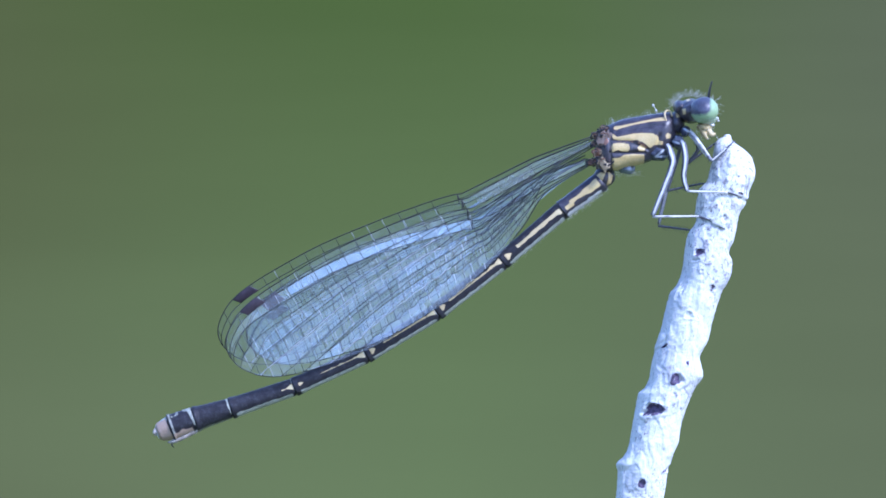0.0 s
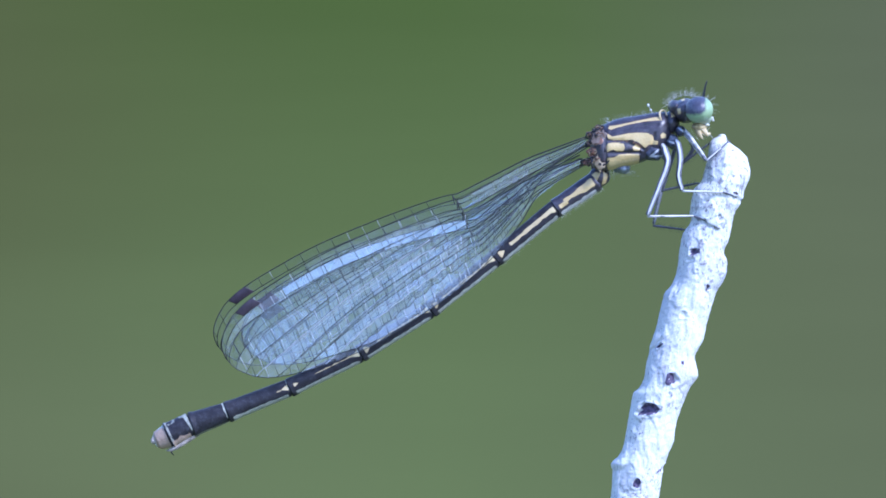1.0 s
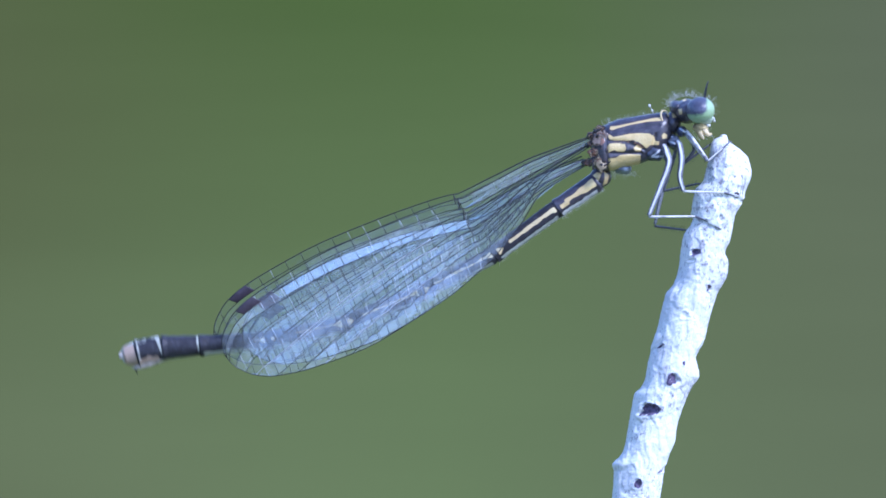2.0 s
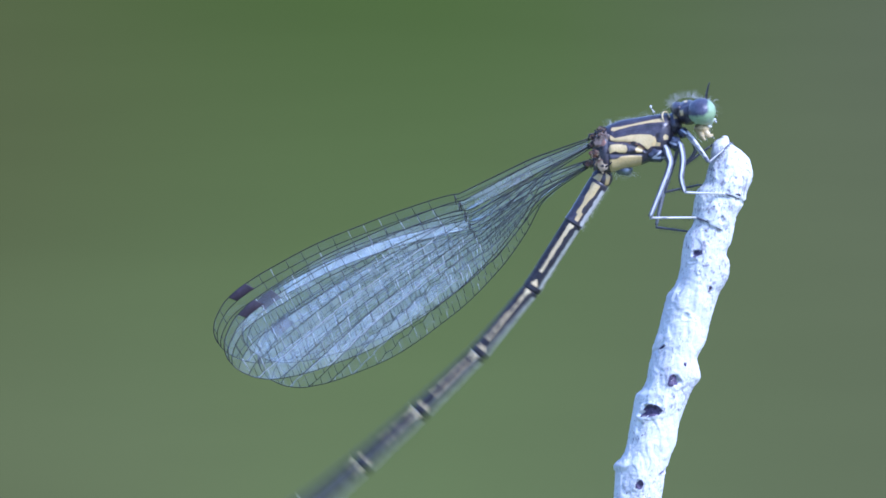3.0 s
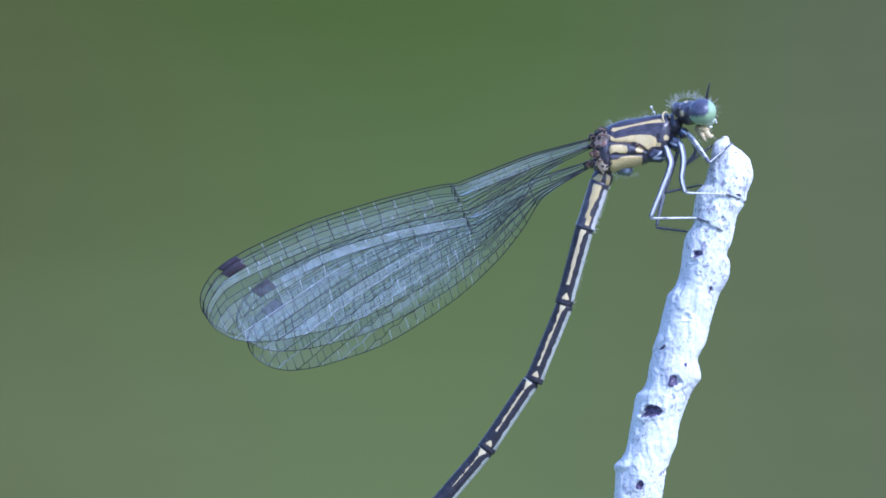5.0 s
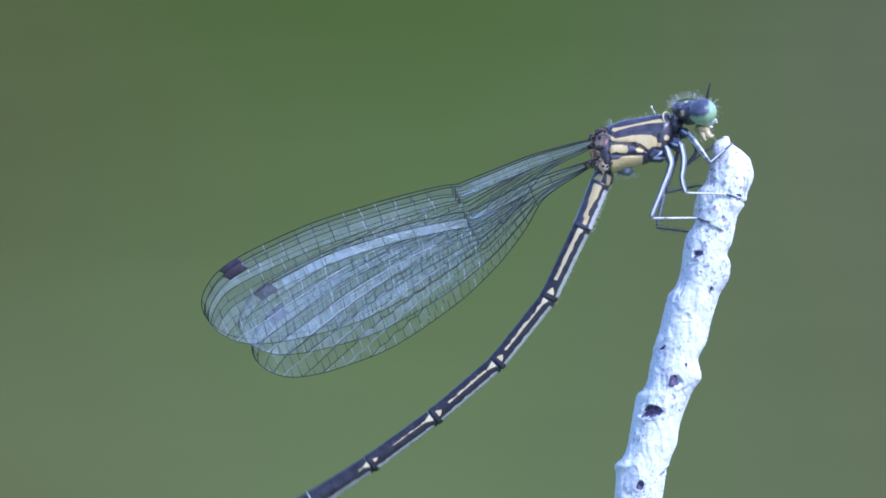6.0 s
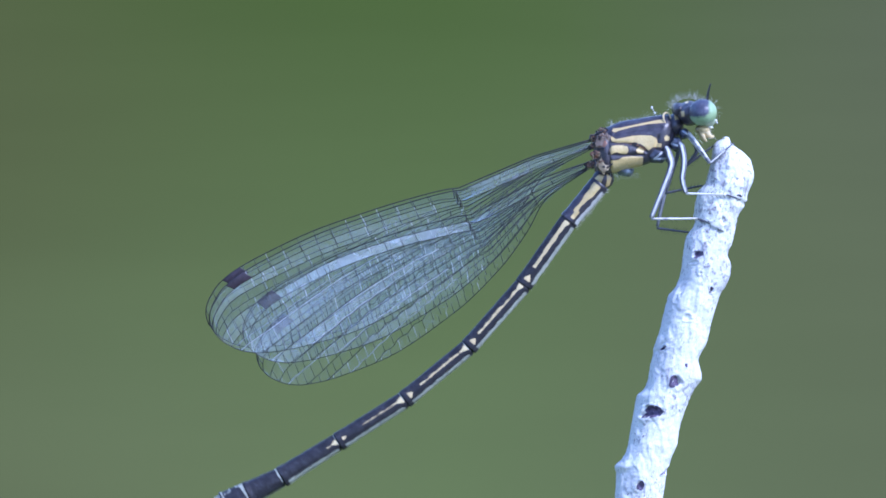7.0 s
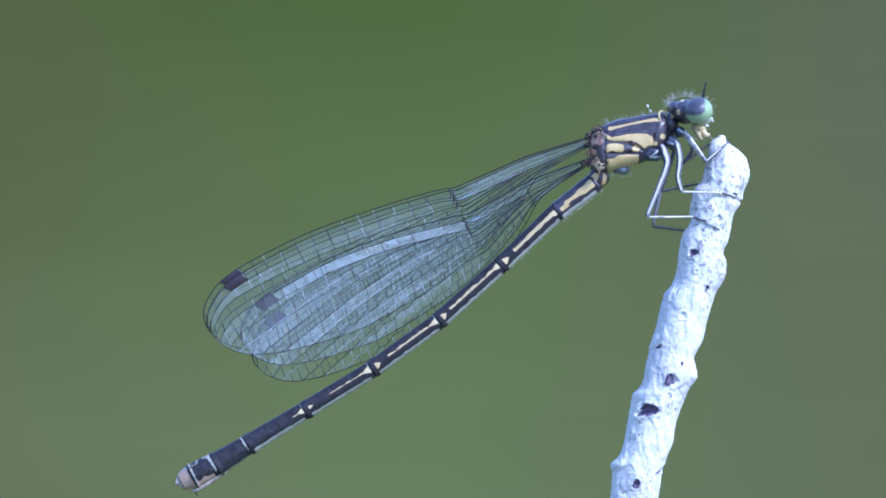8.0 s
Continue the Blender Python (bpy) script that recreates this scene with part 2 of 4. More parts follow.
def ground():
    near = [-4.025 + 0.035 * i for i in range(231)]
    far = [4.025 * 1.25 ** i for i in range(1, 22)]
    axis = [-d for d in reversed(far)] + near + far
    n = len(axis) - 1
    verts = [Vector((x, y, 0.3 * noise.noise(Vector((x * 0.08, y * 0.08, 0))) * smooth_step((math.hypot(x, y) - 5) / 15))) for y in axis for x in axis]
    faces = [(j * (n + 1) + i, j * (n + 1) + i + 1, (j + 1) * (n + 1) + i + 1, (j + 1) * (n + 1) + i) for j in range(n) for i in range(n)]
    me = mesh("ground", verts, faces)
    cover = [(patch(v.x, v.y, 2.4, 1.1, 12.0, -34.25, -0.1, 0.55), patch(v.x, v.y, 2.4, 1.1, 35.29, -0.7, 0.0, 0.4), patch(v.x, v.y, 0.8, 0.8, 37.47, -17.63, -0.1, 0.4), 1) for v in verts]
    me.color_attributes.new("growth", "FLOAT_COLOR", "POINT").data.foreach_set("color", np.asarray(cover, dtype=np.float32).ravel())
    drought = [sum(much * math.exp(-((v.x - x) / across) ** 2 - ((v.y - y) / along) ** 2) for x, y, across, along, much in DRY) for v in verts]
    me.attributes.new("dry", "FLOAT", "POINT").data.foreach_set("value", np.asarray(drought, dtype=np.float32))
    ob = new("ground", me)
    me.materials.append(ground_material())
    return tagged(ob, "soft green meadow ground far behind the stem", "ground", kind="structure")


# The stem's two edges as seen from the camera: height and place across, in mm.
STEM_EDGE_A = curve_through([(-14.06, 9.69), (-12.66, 9.79), (-12.25, 9.69), (-11.83, 10.08), (-11.45, 10.3), (-10.49, 10.52), (-9.06, 10.78), (-8.26, 10.94), (-7.94, 11.29), (-7.46, 11.54), (-6.35, 11.74), (-4.75, 12.18), (-3.48, 12.47), (-2.52, 12.82), (-2.26, 13.07), (-1.88, 13.27), (-0.61, 13.52), (0.03, 13.58), (0.67, 13.71), (1.56, 14.22), (2.26, 14.19), (3.22, 14.38), (3.73, 14.8), (4.18, 14.92), (4.97, 15.12), (5.84, 15.24), (6.09, 15.43), (6.28, 15.82)])
STEM_EDGE_B = curve_through([(-14.06, 12.34), (-12.72, 12.56), (-11.7, 12.88), (-10.97, 13.17), (-9.85, 13.36), (-8.9, 13.71), (-7.78, 14.22), (-7.24, 14.57), (-6.66, 14.48), (-6.28, 14.38), (-5.39, 14.8), (-4.43, 15.05), (-3.48, 15.31), (-2.52, 15.63), (-1.88, 16.04), (-1.37, 16.2), (-0.77, 16.2), (-0.26, 16.04), (0.29, 16.26), (0.83, 16.39), (1.95, 16.65), (2.52, 17), (3.06, 17.12), (3.7, 17.41), (4.18, 17.51), (4.97, 17.35), (5.45, 16.97), (5.84, 16.45), (6.09, 16.2), (6.28, 16.14)])
# dark pits and cracks: across, up, half breadth, half height, lean in degrees and depth, in mm
PITS = [(14.29, -0.26, 0.255, 0.175, 30, 0.2), (13.74, -3.79, 0.239, 0.207, 0, 0.06), (13.17, -7.4, 0.255, 0.383, 20, 0.22), (11.7, -9.12, 0.606, 0.351, 12, 0.3), (11.1, -13.3, 0.223, 0.255, 0, 0.1), (15.15, -2.26, 0.096, 0.191, 20, 0.18), (12.4, -5.55, 0.223, 0.08, 45, 0.15), (12.56, -12.47, 0.08, 0.223, -25, 0.16), (13.65, -6.51, 0.064, 0.128, 0, 0.1), (14.48, -1.31, 0.096, 0.096, 0, 0.08), (14.51, 1.69, 0.255, 0.064, -20, 0.1), (13.36, -2.52, 0.096, 0.096, 0, 0.08), (16.04, 4.5, 0.08, 0.064, 0, 0.06), (15.24, 4.5, 0.096, 0.064, 30, 0.08), (14.22, -3.95, 0.064, 0.159, 20, 0.08), (15.75, 1.66, 0.159, 0.255, 10, 0.07), (16.14, -0.92, 0.064, 0.064, 0, 0.08), (12.95, -8.26, 0.128, 0.096, 0, 0.05), (14.92, 0.35, 0.128, 0.096, 20, 0.06), (14.16, -0.7, 0.255, 0.096, 10, 0.08), (16.61, 3.03, 0.159, 0.064, -20, 0.1), (15.34, 3.92, 0.096, 0.096, 0, 0.08)]
# ledges where bark has split off: across, up, half length, lean in degrees
LEDGES = [(14.95, 1.45, 1.1, -28), (16.9, 2.75, 0.6, -20), (13.6, 1.9, 0.5, 35), (13.2, -2.4, 0.7, 60), (14.9, -1.4, 0.8, 70), (12.2, -5.4, 0.6, 55)]


def smooth_step(v):
    v = max(0.0, min(1.0, v))
    return v * v * (3 - 2 * v)


def pit_share(pit, x, z):
    """1 in the middle of a pit, 0 at its ragged rim and beyond."""
    px, pz, w, h, lean, depth = pit
    c, s = math.cos(radians(lean)), math.sin(radians(lean))
    u, v = ((x - px) * c + (z - pz) * s) / w, ((z - pz) * c - (x - px) * s) / h
    return 1 - math.hypot(u, v + 0.35 * u * u) - 0.35 * noise.noise(Vector((u * 1.6 + px, v * 1.6, pz)))


@functools.lru_cache(maxsize=4)
def stem_level(z):
    """The stem at a height: its edges, smoothed middle and radius, and its sway further down."""
    zz = max(-14.0, min(6.27, z))
    below = max(0.0, -14.0 - z)
    near = min(1.0, max(0.0, 6.0 - zz) / 2.4)
    spread = [max(-14.0, min(6.27, zz + d * near)) for d in (-1.2, -0.6, 0.0, 0.6, 1.2)]
    mid = sum(STEM_EDGE_A(e) + STEM_EDGE_B(e) for e in spread) / (2 * len(spread))
    r = sum(STEM_EDGE_B(e) - STEM_EDGE_A(e) for e in spread) / (2 * len(spread)) + 0.004 * min(below, 150)
    return STEM_EDGE_A(zz), STEM_EDGE_B(zz), mid, r, below


def bark_point(z, a):
    """A place on the stem's skin, in mm of the subject's space, at a height and an angle (0 to the right, 90 towards the camera)."""
    lo, hi, mid, r, below = stem_level(z)
    sway = -0.22 * below * math.exp(-below / 120)
    d = Vector((math.cos(a), -math.sin(a), 0))
    edge = (hi - mid if d.x > 0 else mid - lo) + 0.004 * min(below, 150)
    side = d.x * d.x
    p = Vector((mid + sway, 0, z)) + d * (r * (1 - side) + edge * side)
    q = p
    long = Vector((q.x, q.y, q.z * 0.4))
    front = abs(d.y)
    lump = front * (0.09 * noise.noise(q * 0.7) + 0.06 * noise.noise(q * 1.4 + Vector((5, 1, 2)))) + 0.035 * noise.noise(long * 1.9 + Vector((3, 9, 4)))
    flake = noise.noise(Vector((q.x * 2.0, q.y * 2.0, q.z * 0.9)) + Vector((8, 2, 7)))
    lump += (0.25 + 0.75 * front) * 0.06 * smooth_step(flake * 7 - 0.5) - 0.05 * smooth_step(0.16 - 3 * abs(noise.noise(long * 2.3 + Vector((1, 7, 3))))) * smooth_step(flake * 4 + 0.6)
    lump += 0.024 * noise.noise(q * 4.3) + 0.018 * noise.noise(q * 9.0) + 0.012 * noise.noise(q * 19.0)
    if d.y < 0.15:
        for pit in PITS:
            if abs(q.x - pit[0]) < 0.9 and abs(q.z - pit[1]) < 0.9:
                deep = pit_share(pit, q.x, q.z)
                lump += 0.05 * smooth_step(1 - abs(deep + 0.25) * 3) - pit[5] * smooth_step(deep * 2.2)
        for x, up, half, lean in LEDGES:
            c, s = math.cos(radians(lean)), math.sin(radians(lean))
            u, v = (q.x - x) * c + (q.z - up) * s, (q.z - up) * c - (q.x - x) * s + 0.12 * noise.noise(q * 3)
            if abs(u) < half:
                lump += 0.09 * smooth_step((half - abs(u)) * 4) * (smooth_step(v * 12 + 0.5) * math.exp(-max(0, v) * 3) - 0.5 * math.exp(-(v * 9 + 1) ** 2))
    if z > 5.0:
        lump *= 1 - 0.7 * smooth_step((z - 5.0) / 0.8)
    return p + d * lump


def stem():
    """A bleached, knobbly dead stem that rises from the ground."""
    foot = SUBJECT @ (bark_point(-302.5, 0.0) * MM)
    base = thing("stem", Matrix.Translation((foot.x, foot.y, 0)), "bleached white dead plant stem with dark pits, broken at the top", "twig")
    move = Vector((foot.x, foot.y, 0))

    def place(p):
        return SUBJECT @ (p * MM) - move

    n = 150
    levels = [6.27 - 0.05 * i for i in range(425)] + [-15.2 - 1.5 * i for i in range(20)] + [-48.0 - 16 * i for i in range(17)]
    rows = [[place(bark_point(z, 2 * math.pi * j / n)) for j in range(n)] for z in levels]
    tip = bark_point(6.27, 0.0)
    crown = [[place(Vector((tip.x - 0.17, 0, 6.27 + up)) + (bark_point(6.2, 2 * math.pi * j / n) - Vector((tip.x - 0.17, 0, 6.2))) * f) for j in range(n)] for f, up in ((0.2, 0.10), (0.7, 0.06))]
    v, f = loft(crown + rows)
    part("stalk", mesh("stalk", v, f), BARK, base)
    for pit in PITS:
        if pit[5] < 0.1:
            continue
        # the dark floor of the pit follows the skin just above it
        x, z, w, h, lean, depth = pit
        lo, hi = STEM_EDGE_A(z), STEM_EDGE_B(z)
        a0 = math.acos(max(-0.97, min(0.97, (x - (lo + hi) / 2) / ((hi - lo) / 2))))
        r = (hi - lo) / 2
        c, s = math.cos(radians(lean)), math.sin(radians(lean))
        rings = []
        for share in (0.01, 0.4, 0.75, 1.0):
            ring = []
            for j in range(18):
                b = 2 * math.pi * j / 18
                reach = share * (1 - 0.45 * noise.noise(Vector((math.cos(b) * 1.6 + x, math.sin(b) * 1.6, z))))
                u, v_ = math.cos(b) * w * reach, math.sin(b) * h * reach - 0.35 * h * (math.cos(b) * reach) ** 2
                along, up = u * c - v_ * s, u * s + v_ * c
                p = bark_point(z + up, a0 - along / (r * max(0.3, math.sin(a0))))
                ring.append(place(p + Vector((0, 0.03 * share - 0.06, 0))))
            rings.append(ring)
        part("hollow", mesh("hollow", *loft(rings, cap=False)), PIT, base, "dark brown hollow in the bark")
    return base


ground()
stem()

# ---- damselfly ----
BODY = SUBJECT @ Matrix.Translation(P(11.033, 5.931))
damselfly = thing("damselfly", BODY, "black and yellow damselfly with folded clear wings on the stem", "insect")


def thorax():
    top = curve_through([(-2.551, 0.096), (-2.36, 0.542), (-2.041, 0.829), (-1.531, 1.084), (-0.957, 1.307), (0, 1.467), (0.957, 1.626), (1.594, 1.69), (1.977, 1.562), (2.168, 1.307)])
    low = curve_through([(-2.551, -0.415), (-2.36, -1.435), (-2.041, -1.626), (-1.531, -1.626), (-0.957, -1.499), (0, -1.276), (0.638, -1.052), (1.339, -0.67), (1.977, -0.032), (2.168, 0.478)])
    yellow = [[(-1.531, 0.733), (-1.467, 0.893), (-1.052, 0.925), (-0.319, 1.084), (0.542, 1.276), (1.403, 1.435), (1.403, 1.22), (0.542, 1.14), (-0.319, 0.989), (-1.052, 0.797), (-1.371, 0.67)],
              [(-1.658, 0.383), (-1.563, 0.446), (-1.307, 0.287), (-0.829, 0.383), (-0.415, 0.478), (0.128, 0.51), (0.702, 0.478), (0.989, 0.319), (1.052, 0.064), (1.276, 0.032), (1.244, -0.159), (0.765, -0.159), (0.542, -0.351), (0.383, -0.223), (0.191, -0.032), (-0.191, 0.096), (-0.829, 0.096), (-1.276, 0.096), (-1.531, 0.159)],
              [(-1.658, -0.223), (-1.531, -0.096), (-1.148, -0.032), (-0.67, -0.128), (-0.606, -0.351), (-0.702, -0.542), (-1.052, -0.542), (-1.244, -0.446), (-1.435, -0.51), (-1.594, -0.574)],
              [(-0.191, -0.319), (0.032, -0.128), (0.287, -0.319), (0.223, -0.51), (-0.096, -0.51)],
              [(-1.594, -0.925), (-1.18, -0.893), (-0.957, -0.733), (-0.415, -0.67), (0.191, -0.702), (0.223, -0.893), (0.191, -1.244), (-0.51, -1.403), (-1.116, -1.563), (-1.499, -1.626), (-1.594, -1.371)],
              [(1.403, 0.383), (1.531, 0.51), (1.722, 0.415), (1.69, 0.223), (1.467, 0.191)]]
    tan = [[(-1.531, 0), (-0.829, 0.048), (-0.191, 0.032), (0.191, -0.128), (0.415, -0.319), (0.319, -0.383), (0.032, -0.175), (-0.351, -0.032), (-1.052, -0.016)],
              [(-2.264, 0.191), (-1.945, 0.287), (-1.754, 0.064), (-1.945, -0.191), (-2.2, -0.128)]]
    pale = [[(-1.307, -1.626), (-0.51, -1.403), (0.191, -1.244), (0.223, -1.371), (-0.51, -1.563), (-1.212, -1.754)],
              [(0.861, -0.957), (1.371, -0.51), (1.435, -0.574), (0.989, -0.957), (1.371, -1.052), (1.339, -1.148)]]
    rings, n, m = [], 150, 150
    x0, x1 = -2.551, 2.168
    for i in range(m + 1):
        x = x0 + (x1 - x0) * i / m
        zt, zb = top(x), low(x)
        end = min(1.0, (i / m) * 6, (1 - i / m) * 5)
        half = 1.42 * math.sqrt(max(0.02, 1 - (1 - end) ** 2)) * (1 - 0.15 * (i / m))
        c, h = (zt + zb) / 2, (zt - zb) / 2
        rings.append([P(x, c + h * math.copysign(abs(math.sin(a)) ** 0.72, math.sin(a)), -half * math.copysign(abs(math.cos(a)) ** 0.6, math.cos(a)) * (1 - 0.35 * max(0, math.sin(a)) ** 2))
                      for a in [2 * math.pi * j / n for j in range(n)]])
    v, f = loft(rings)
    # shallow seams between the plates
    seams = [(-1.594, 0.064, -0.733, 0.032), (-0.733, 0.032, 0.415, -0.415), (-1.754, 0.957, -1.626, -1.531), (-1.371, 0.606, 1.244, 0.989), (-1.531, -0.638, 0.223, -0.606), (1.084, 0.383, 0.861, -0.574)]
    marks, moved = [], []
    for p in v:
        x, z = p.x / MM, p.z / MM
        y_ = max(inside(poly, x, z, 0.13) for poly in yellow)
        g_ = max(inside(poly, x, z, 0.12) for poly in pale)
        b_ = 0.8 * max(inside(poly, x, z, 0.10) for poly in tan)
        marks.append((y_, g_, b_, 1))
        near = 1e9
        for ax, az, bx, bz in seams:
            t = max(0, min(1, ((x - ax) * (bx - ax) + (z - az) * (bz - az)) / ((bx - ax) ** 2 + (bz - az) ** 2)))
            near = min(near, math.hypot(x - ax - t * (bx - ax), z - az - t * (bz - az)))
        dent = 0.07 * math.exp(-(near / 0.09) ** 2)
        moved.append(Vector((p.x, p.y * (1 - dent), p.z)))
    return part("thorax", mesh("thorax", moved, f, marks), SHELL, damselfly, "black thorax with yellow side stripes")


thorax()


def prothorax():
    v, f = ellipsoid(P(2.041, 1.052), (0.478 * MM, 0.957 * MM, 0.702 * MM), 40, 60)
    poly = [[(1.977, 1.658), (2.232, 1.69), (2.264, 1.435), (2.041, 1.371)], [(1.658, 0.51), (1.977, 0.606), (2.137, 0.383), (1.786, 0.191)], [(2.36, 0.861), (2.551, 0.957), (2.551, 0.702), (2.392, 0.67)]]
    marks = [(max(inside(q, p.x / MM, p.z / MM, 0.12) for q in poly), 0, 0, 1) for p in v]
    part("prothorax", mesh("prothorax", v, f, marks), SHELL, damselfly, "small black collar with yellow spots")
    collar = spline([P(x, z, -y) for x, z, y in ((1.754, 1.212, 0.78), (1.531, 1.084, 0.95), (1.403, 1.371, 1), (1.371, 1.626, 0.85), (1.499, 1.786, 0.6), (1.69, 1.722, 0.55), (1.786, 1.467, 0.75))], 5)
    part("collar_rim", mesh("collar_rim", *tube(collar, [0.045 * MM * (1 + 0.4 * noise.noise(p * 4000)) for p in collar], 8)), CREAM, damselfly, "cream rim behind the collar")


SLATE = [(2.137, 1.977), (2.296, 2.934), (3.508, 3.093), (3.795, 2.934), (3.763, 1.754), (3.508, 1.563), (2.137, 1.531)]       # the dark upper part of an eye


def head():
    v, f = ellipsoid(P(2.838, 1.754), (0.74 * MM, 1.9 * MM, 0.68 * MM), 60, 90)
    v = [p + Vector((0.05 * noise.noise(p * 2100), 0, 0.09 * noise.noise(p * 1900 + Vector((4, 1, 2))))) * MM for p in v]
    spots = [[(3.029, 2.583), (3.348, 2.615), (3.412, 2.487), (3.061, 2.455)],
              [(2.328, 1.85), (2.519, 1.881), (2.551, 1.563), (2.392, 1.531)],
              [(2.424, 1.116), (2.647, 1.18), (2.679, 0.925), (2.487, 0.893)],
              [(2.551, 2.424), (2.742, 2.519), (2.806, 2.36), (2.615, 2.264)]]
    marks = []
    for p in v:
        x, z = p.x / MM, p.z / MM
        marks.append((0.9 * max(inside(q, x, z, 0.12) for q in spots), 0, 0, 1))
    skull = part("head", mesh("head", v, f, marks), SHELL, damselfly, "black head capsule with tan spots")
    v, f = ellipsoid(P(2.26, 1.95), (0.42 * MM, 1.35 * MM, 0.42 * MM), 40, 50)
    v = [p + Vector((0.06 * noise.noise(p * 2500), 0, 0.08 * noise.noise(p * 2300))) * MM for p in v]
    part("occiput", mesh("occiput", v, f, [(0, 0, 0, 1)] * len(v)), SHELL, skull)
    for side in (-1, 1):
        v, f = ellipsoid(P(3.571, 1.786, side * 1.658), (0.797 * MM, 0.957 * MM, 0.749 * MM), 48, 60)
        marks = []
        for p in v:
            x, z = p.x / MM, p.z / MM
            blotch = 0.06 * noise.noise(p * 2600) + 0.04 * noise.noise(p * 6500)
            slate = max(0.0, min(1.0, inside(SLATE, x - 0.13, z + 0.03, 0.6) + blotch))
            rim = inside(SLATE, x - 0.22, z + 0.08, 0.4) * (1 - slate)
            marks.append((0, 1 - slate, 0.8 * rim, 1))
        part("compound_eye", mesh("compound_eye", v, f, marks), EYE_SKIN, skull, "large eye, slate blue above and green below")
        line = spline([P(3.827, 2.392, side * 0.829), P(3.89, 2.774, side * 0.893), P(3.954, 3.093, side * 0.957), P(4.05, 3.444, side * 1.02)], 4)
        part("antenna", mesh("antenna", *tube(line, [0.083 * MM * (1 - 0.8 * (i / (len(line) - 1)) ** 0.7) for i in range(len(line))], 8)), BLACK, skull, "thin black antenna")
    v, f = ellipsoid(P(3.827, 1.371), (0.51 * MM, 1.276 * MM, 0.415 * MM))
    part("face", mesh("face", v, f), PALE_FACE, skull, "pale greenish face")
    v, f = gather([ellipsoid(P(4.337, 1.339), (0.096 * MM, 0.383 * MM, 0.096 * MM), 12, 16), ellipsoid(P(4.401, 1.212), (0.07 * MM, 0.287 * MM, 0.064 * MM), 12, 16), ellipsoid(P(4.018, 0.957), (0.191 * MM, 0.638 * MM, 0.096 * MM), 12, 16)])
    part("lip", mesh("lip", v, f), HAIR, skull, "whitish upper lip")
    pieces = [ellipsoid(P(3.62, 0.86), (0.44 * MM, 0.80 * MM, 0.27 * MM), 16, 20)]
    for side in (-1, 0, 1):
        for way in ((P(3.508, 0.733, side * 0.4), P(3.635, 0.383, side * 0.45), P(3.795, 0.191, side * 0.4)), (P(3.763, 0.765, side * 0.35), P(4.018, 0.446, side * 0.4), P(4.241, 0.478, side * 0.35))):
            line = spline(way, 5)
            pieces.append(tube(line, [0.201 * MM * (1 - 0.7 * i / (len(line) - 1)) for i in range(len(line))], 10))
    v, f = gather(pieces)
    part("mouthparts", mesh("mouthparts", v, f), CREAM, skull, "cream-coloured mouthparts")


prothorax()
head()


# the coats of the legs: pale with a dark line behind, pale in front, dark, grey
def leg_marks(style, d, share):
    """Pale and grey of a leg in the direction d from its middle line, at a share of its length."""
    grey, off = 0.0, d.x + 0.12 * noise.noise(Vector((share * 7, style, 0.5)))
    if style == 0:
        pale = 0.40 + 0.5 * abs(d.z) - 0.25 * (share > 0.85)
        grey = 0.8 * band(d.z, -0.45, 0.45, 0.1) * smooth(-0.2, 0.3, noise.noise(Vector((share * 9, 3.0, 1.0))))
    elif style == 1:
        pale = 0.5 + 3.2 * (0.37 - abs(off + 0.05))
        grey = band(off, 0.36, 0.84, 0.07) * (0.62 + 0.6 * noise.noise(Vector((share * 16, off * 5, 2.0))))
    elif style == 2:
        pale = 0.0
    else:
        pale, grey = 0.62 * band(off, -0.3, 0.1, 0.1), 0.8 * band(off, 0.15, 0.8, 0.1)
    return 0.0, max(0.0, min(1.0, pale)), max(0.0, min(1.0, grey)), 1.0


def limb(name, line, radii, style, owner, bristles, label="", spines=0, claws=False):
    """One joint of a leg along a line, with its bristles or claws."""
    fine = spline(line, 10)
    spread = curve_through([(i * 10, r) for i, r in enumerate(radii)])
    rings = tube_rings(fine, [spread(i) * MM for i in range(len(fine))], 20)
    v, f = loft(rings)
    marks = []
    for i in range(len(fine)):
        marks += [leg_marks(style, (q - fine[i]).normalized(), i / len(fine)) for q in rings[i]]
    marks += [(0, 0, 0, 1)] * 2
    pieces = [(v, f)]
    rnd = random.Random(int(abs(line[0].x) * 1e6))
    for k in range(spines):
        i = 1 + int((len(fine) - 2) * (k + rnd.uniform(0.3, 0.7)) / spines)
        at, along = fine[i], (fine[i] - fine[i - 1]).normalized()
        across = along.cross(Vector((0, 1, 0))).normalized()
        for s in (-1, 1):
            out = (across * s + Vector((0, 0.3 * rnd.uniform(-1, 1), 0))).normalized() + along * 0.8
            bristles.append(tube([at, at + out * 0.12 * MM, at + out * 0.24 * MM], [0.013 * MM, 0.010 * MM, 0.004 * MM], 4))
    for s in (-1, 1) if claws else ():
        pieces.append(tube([fine[-1], fine[-1] + Vector((0.06, s * 0.08, 0.02)) * MM, fine[-1] + Vector((0.12, s * 0.10, -0.06)) * MM], [0.032 * MM, 0.026 * MM, 0.006 * MM], 5))
    marks += [(0, 0, 0, 1)] * (sum(len(p[0]) for p in pieces) - len(marks))
    return part(name, mesh(name, *gather(pieces), marks), LEG, owner, label)


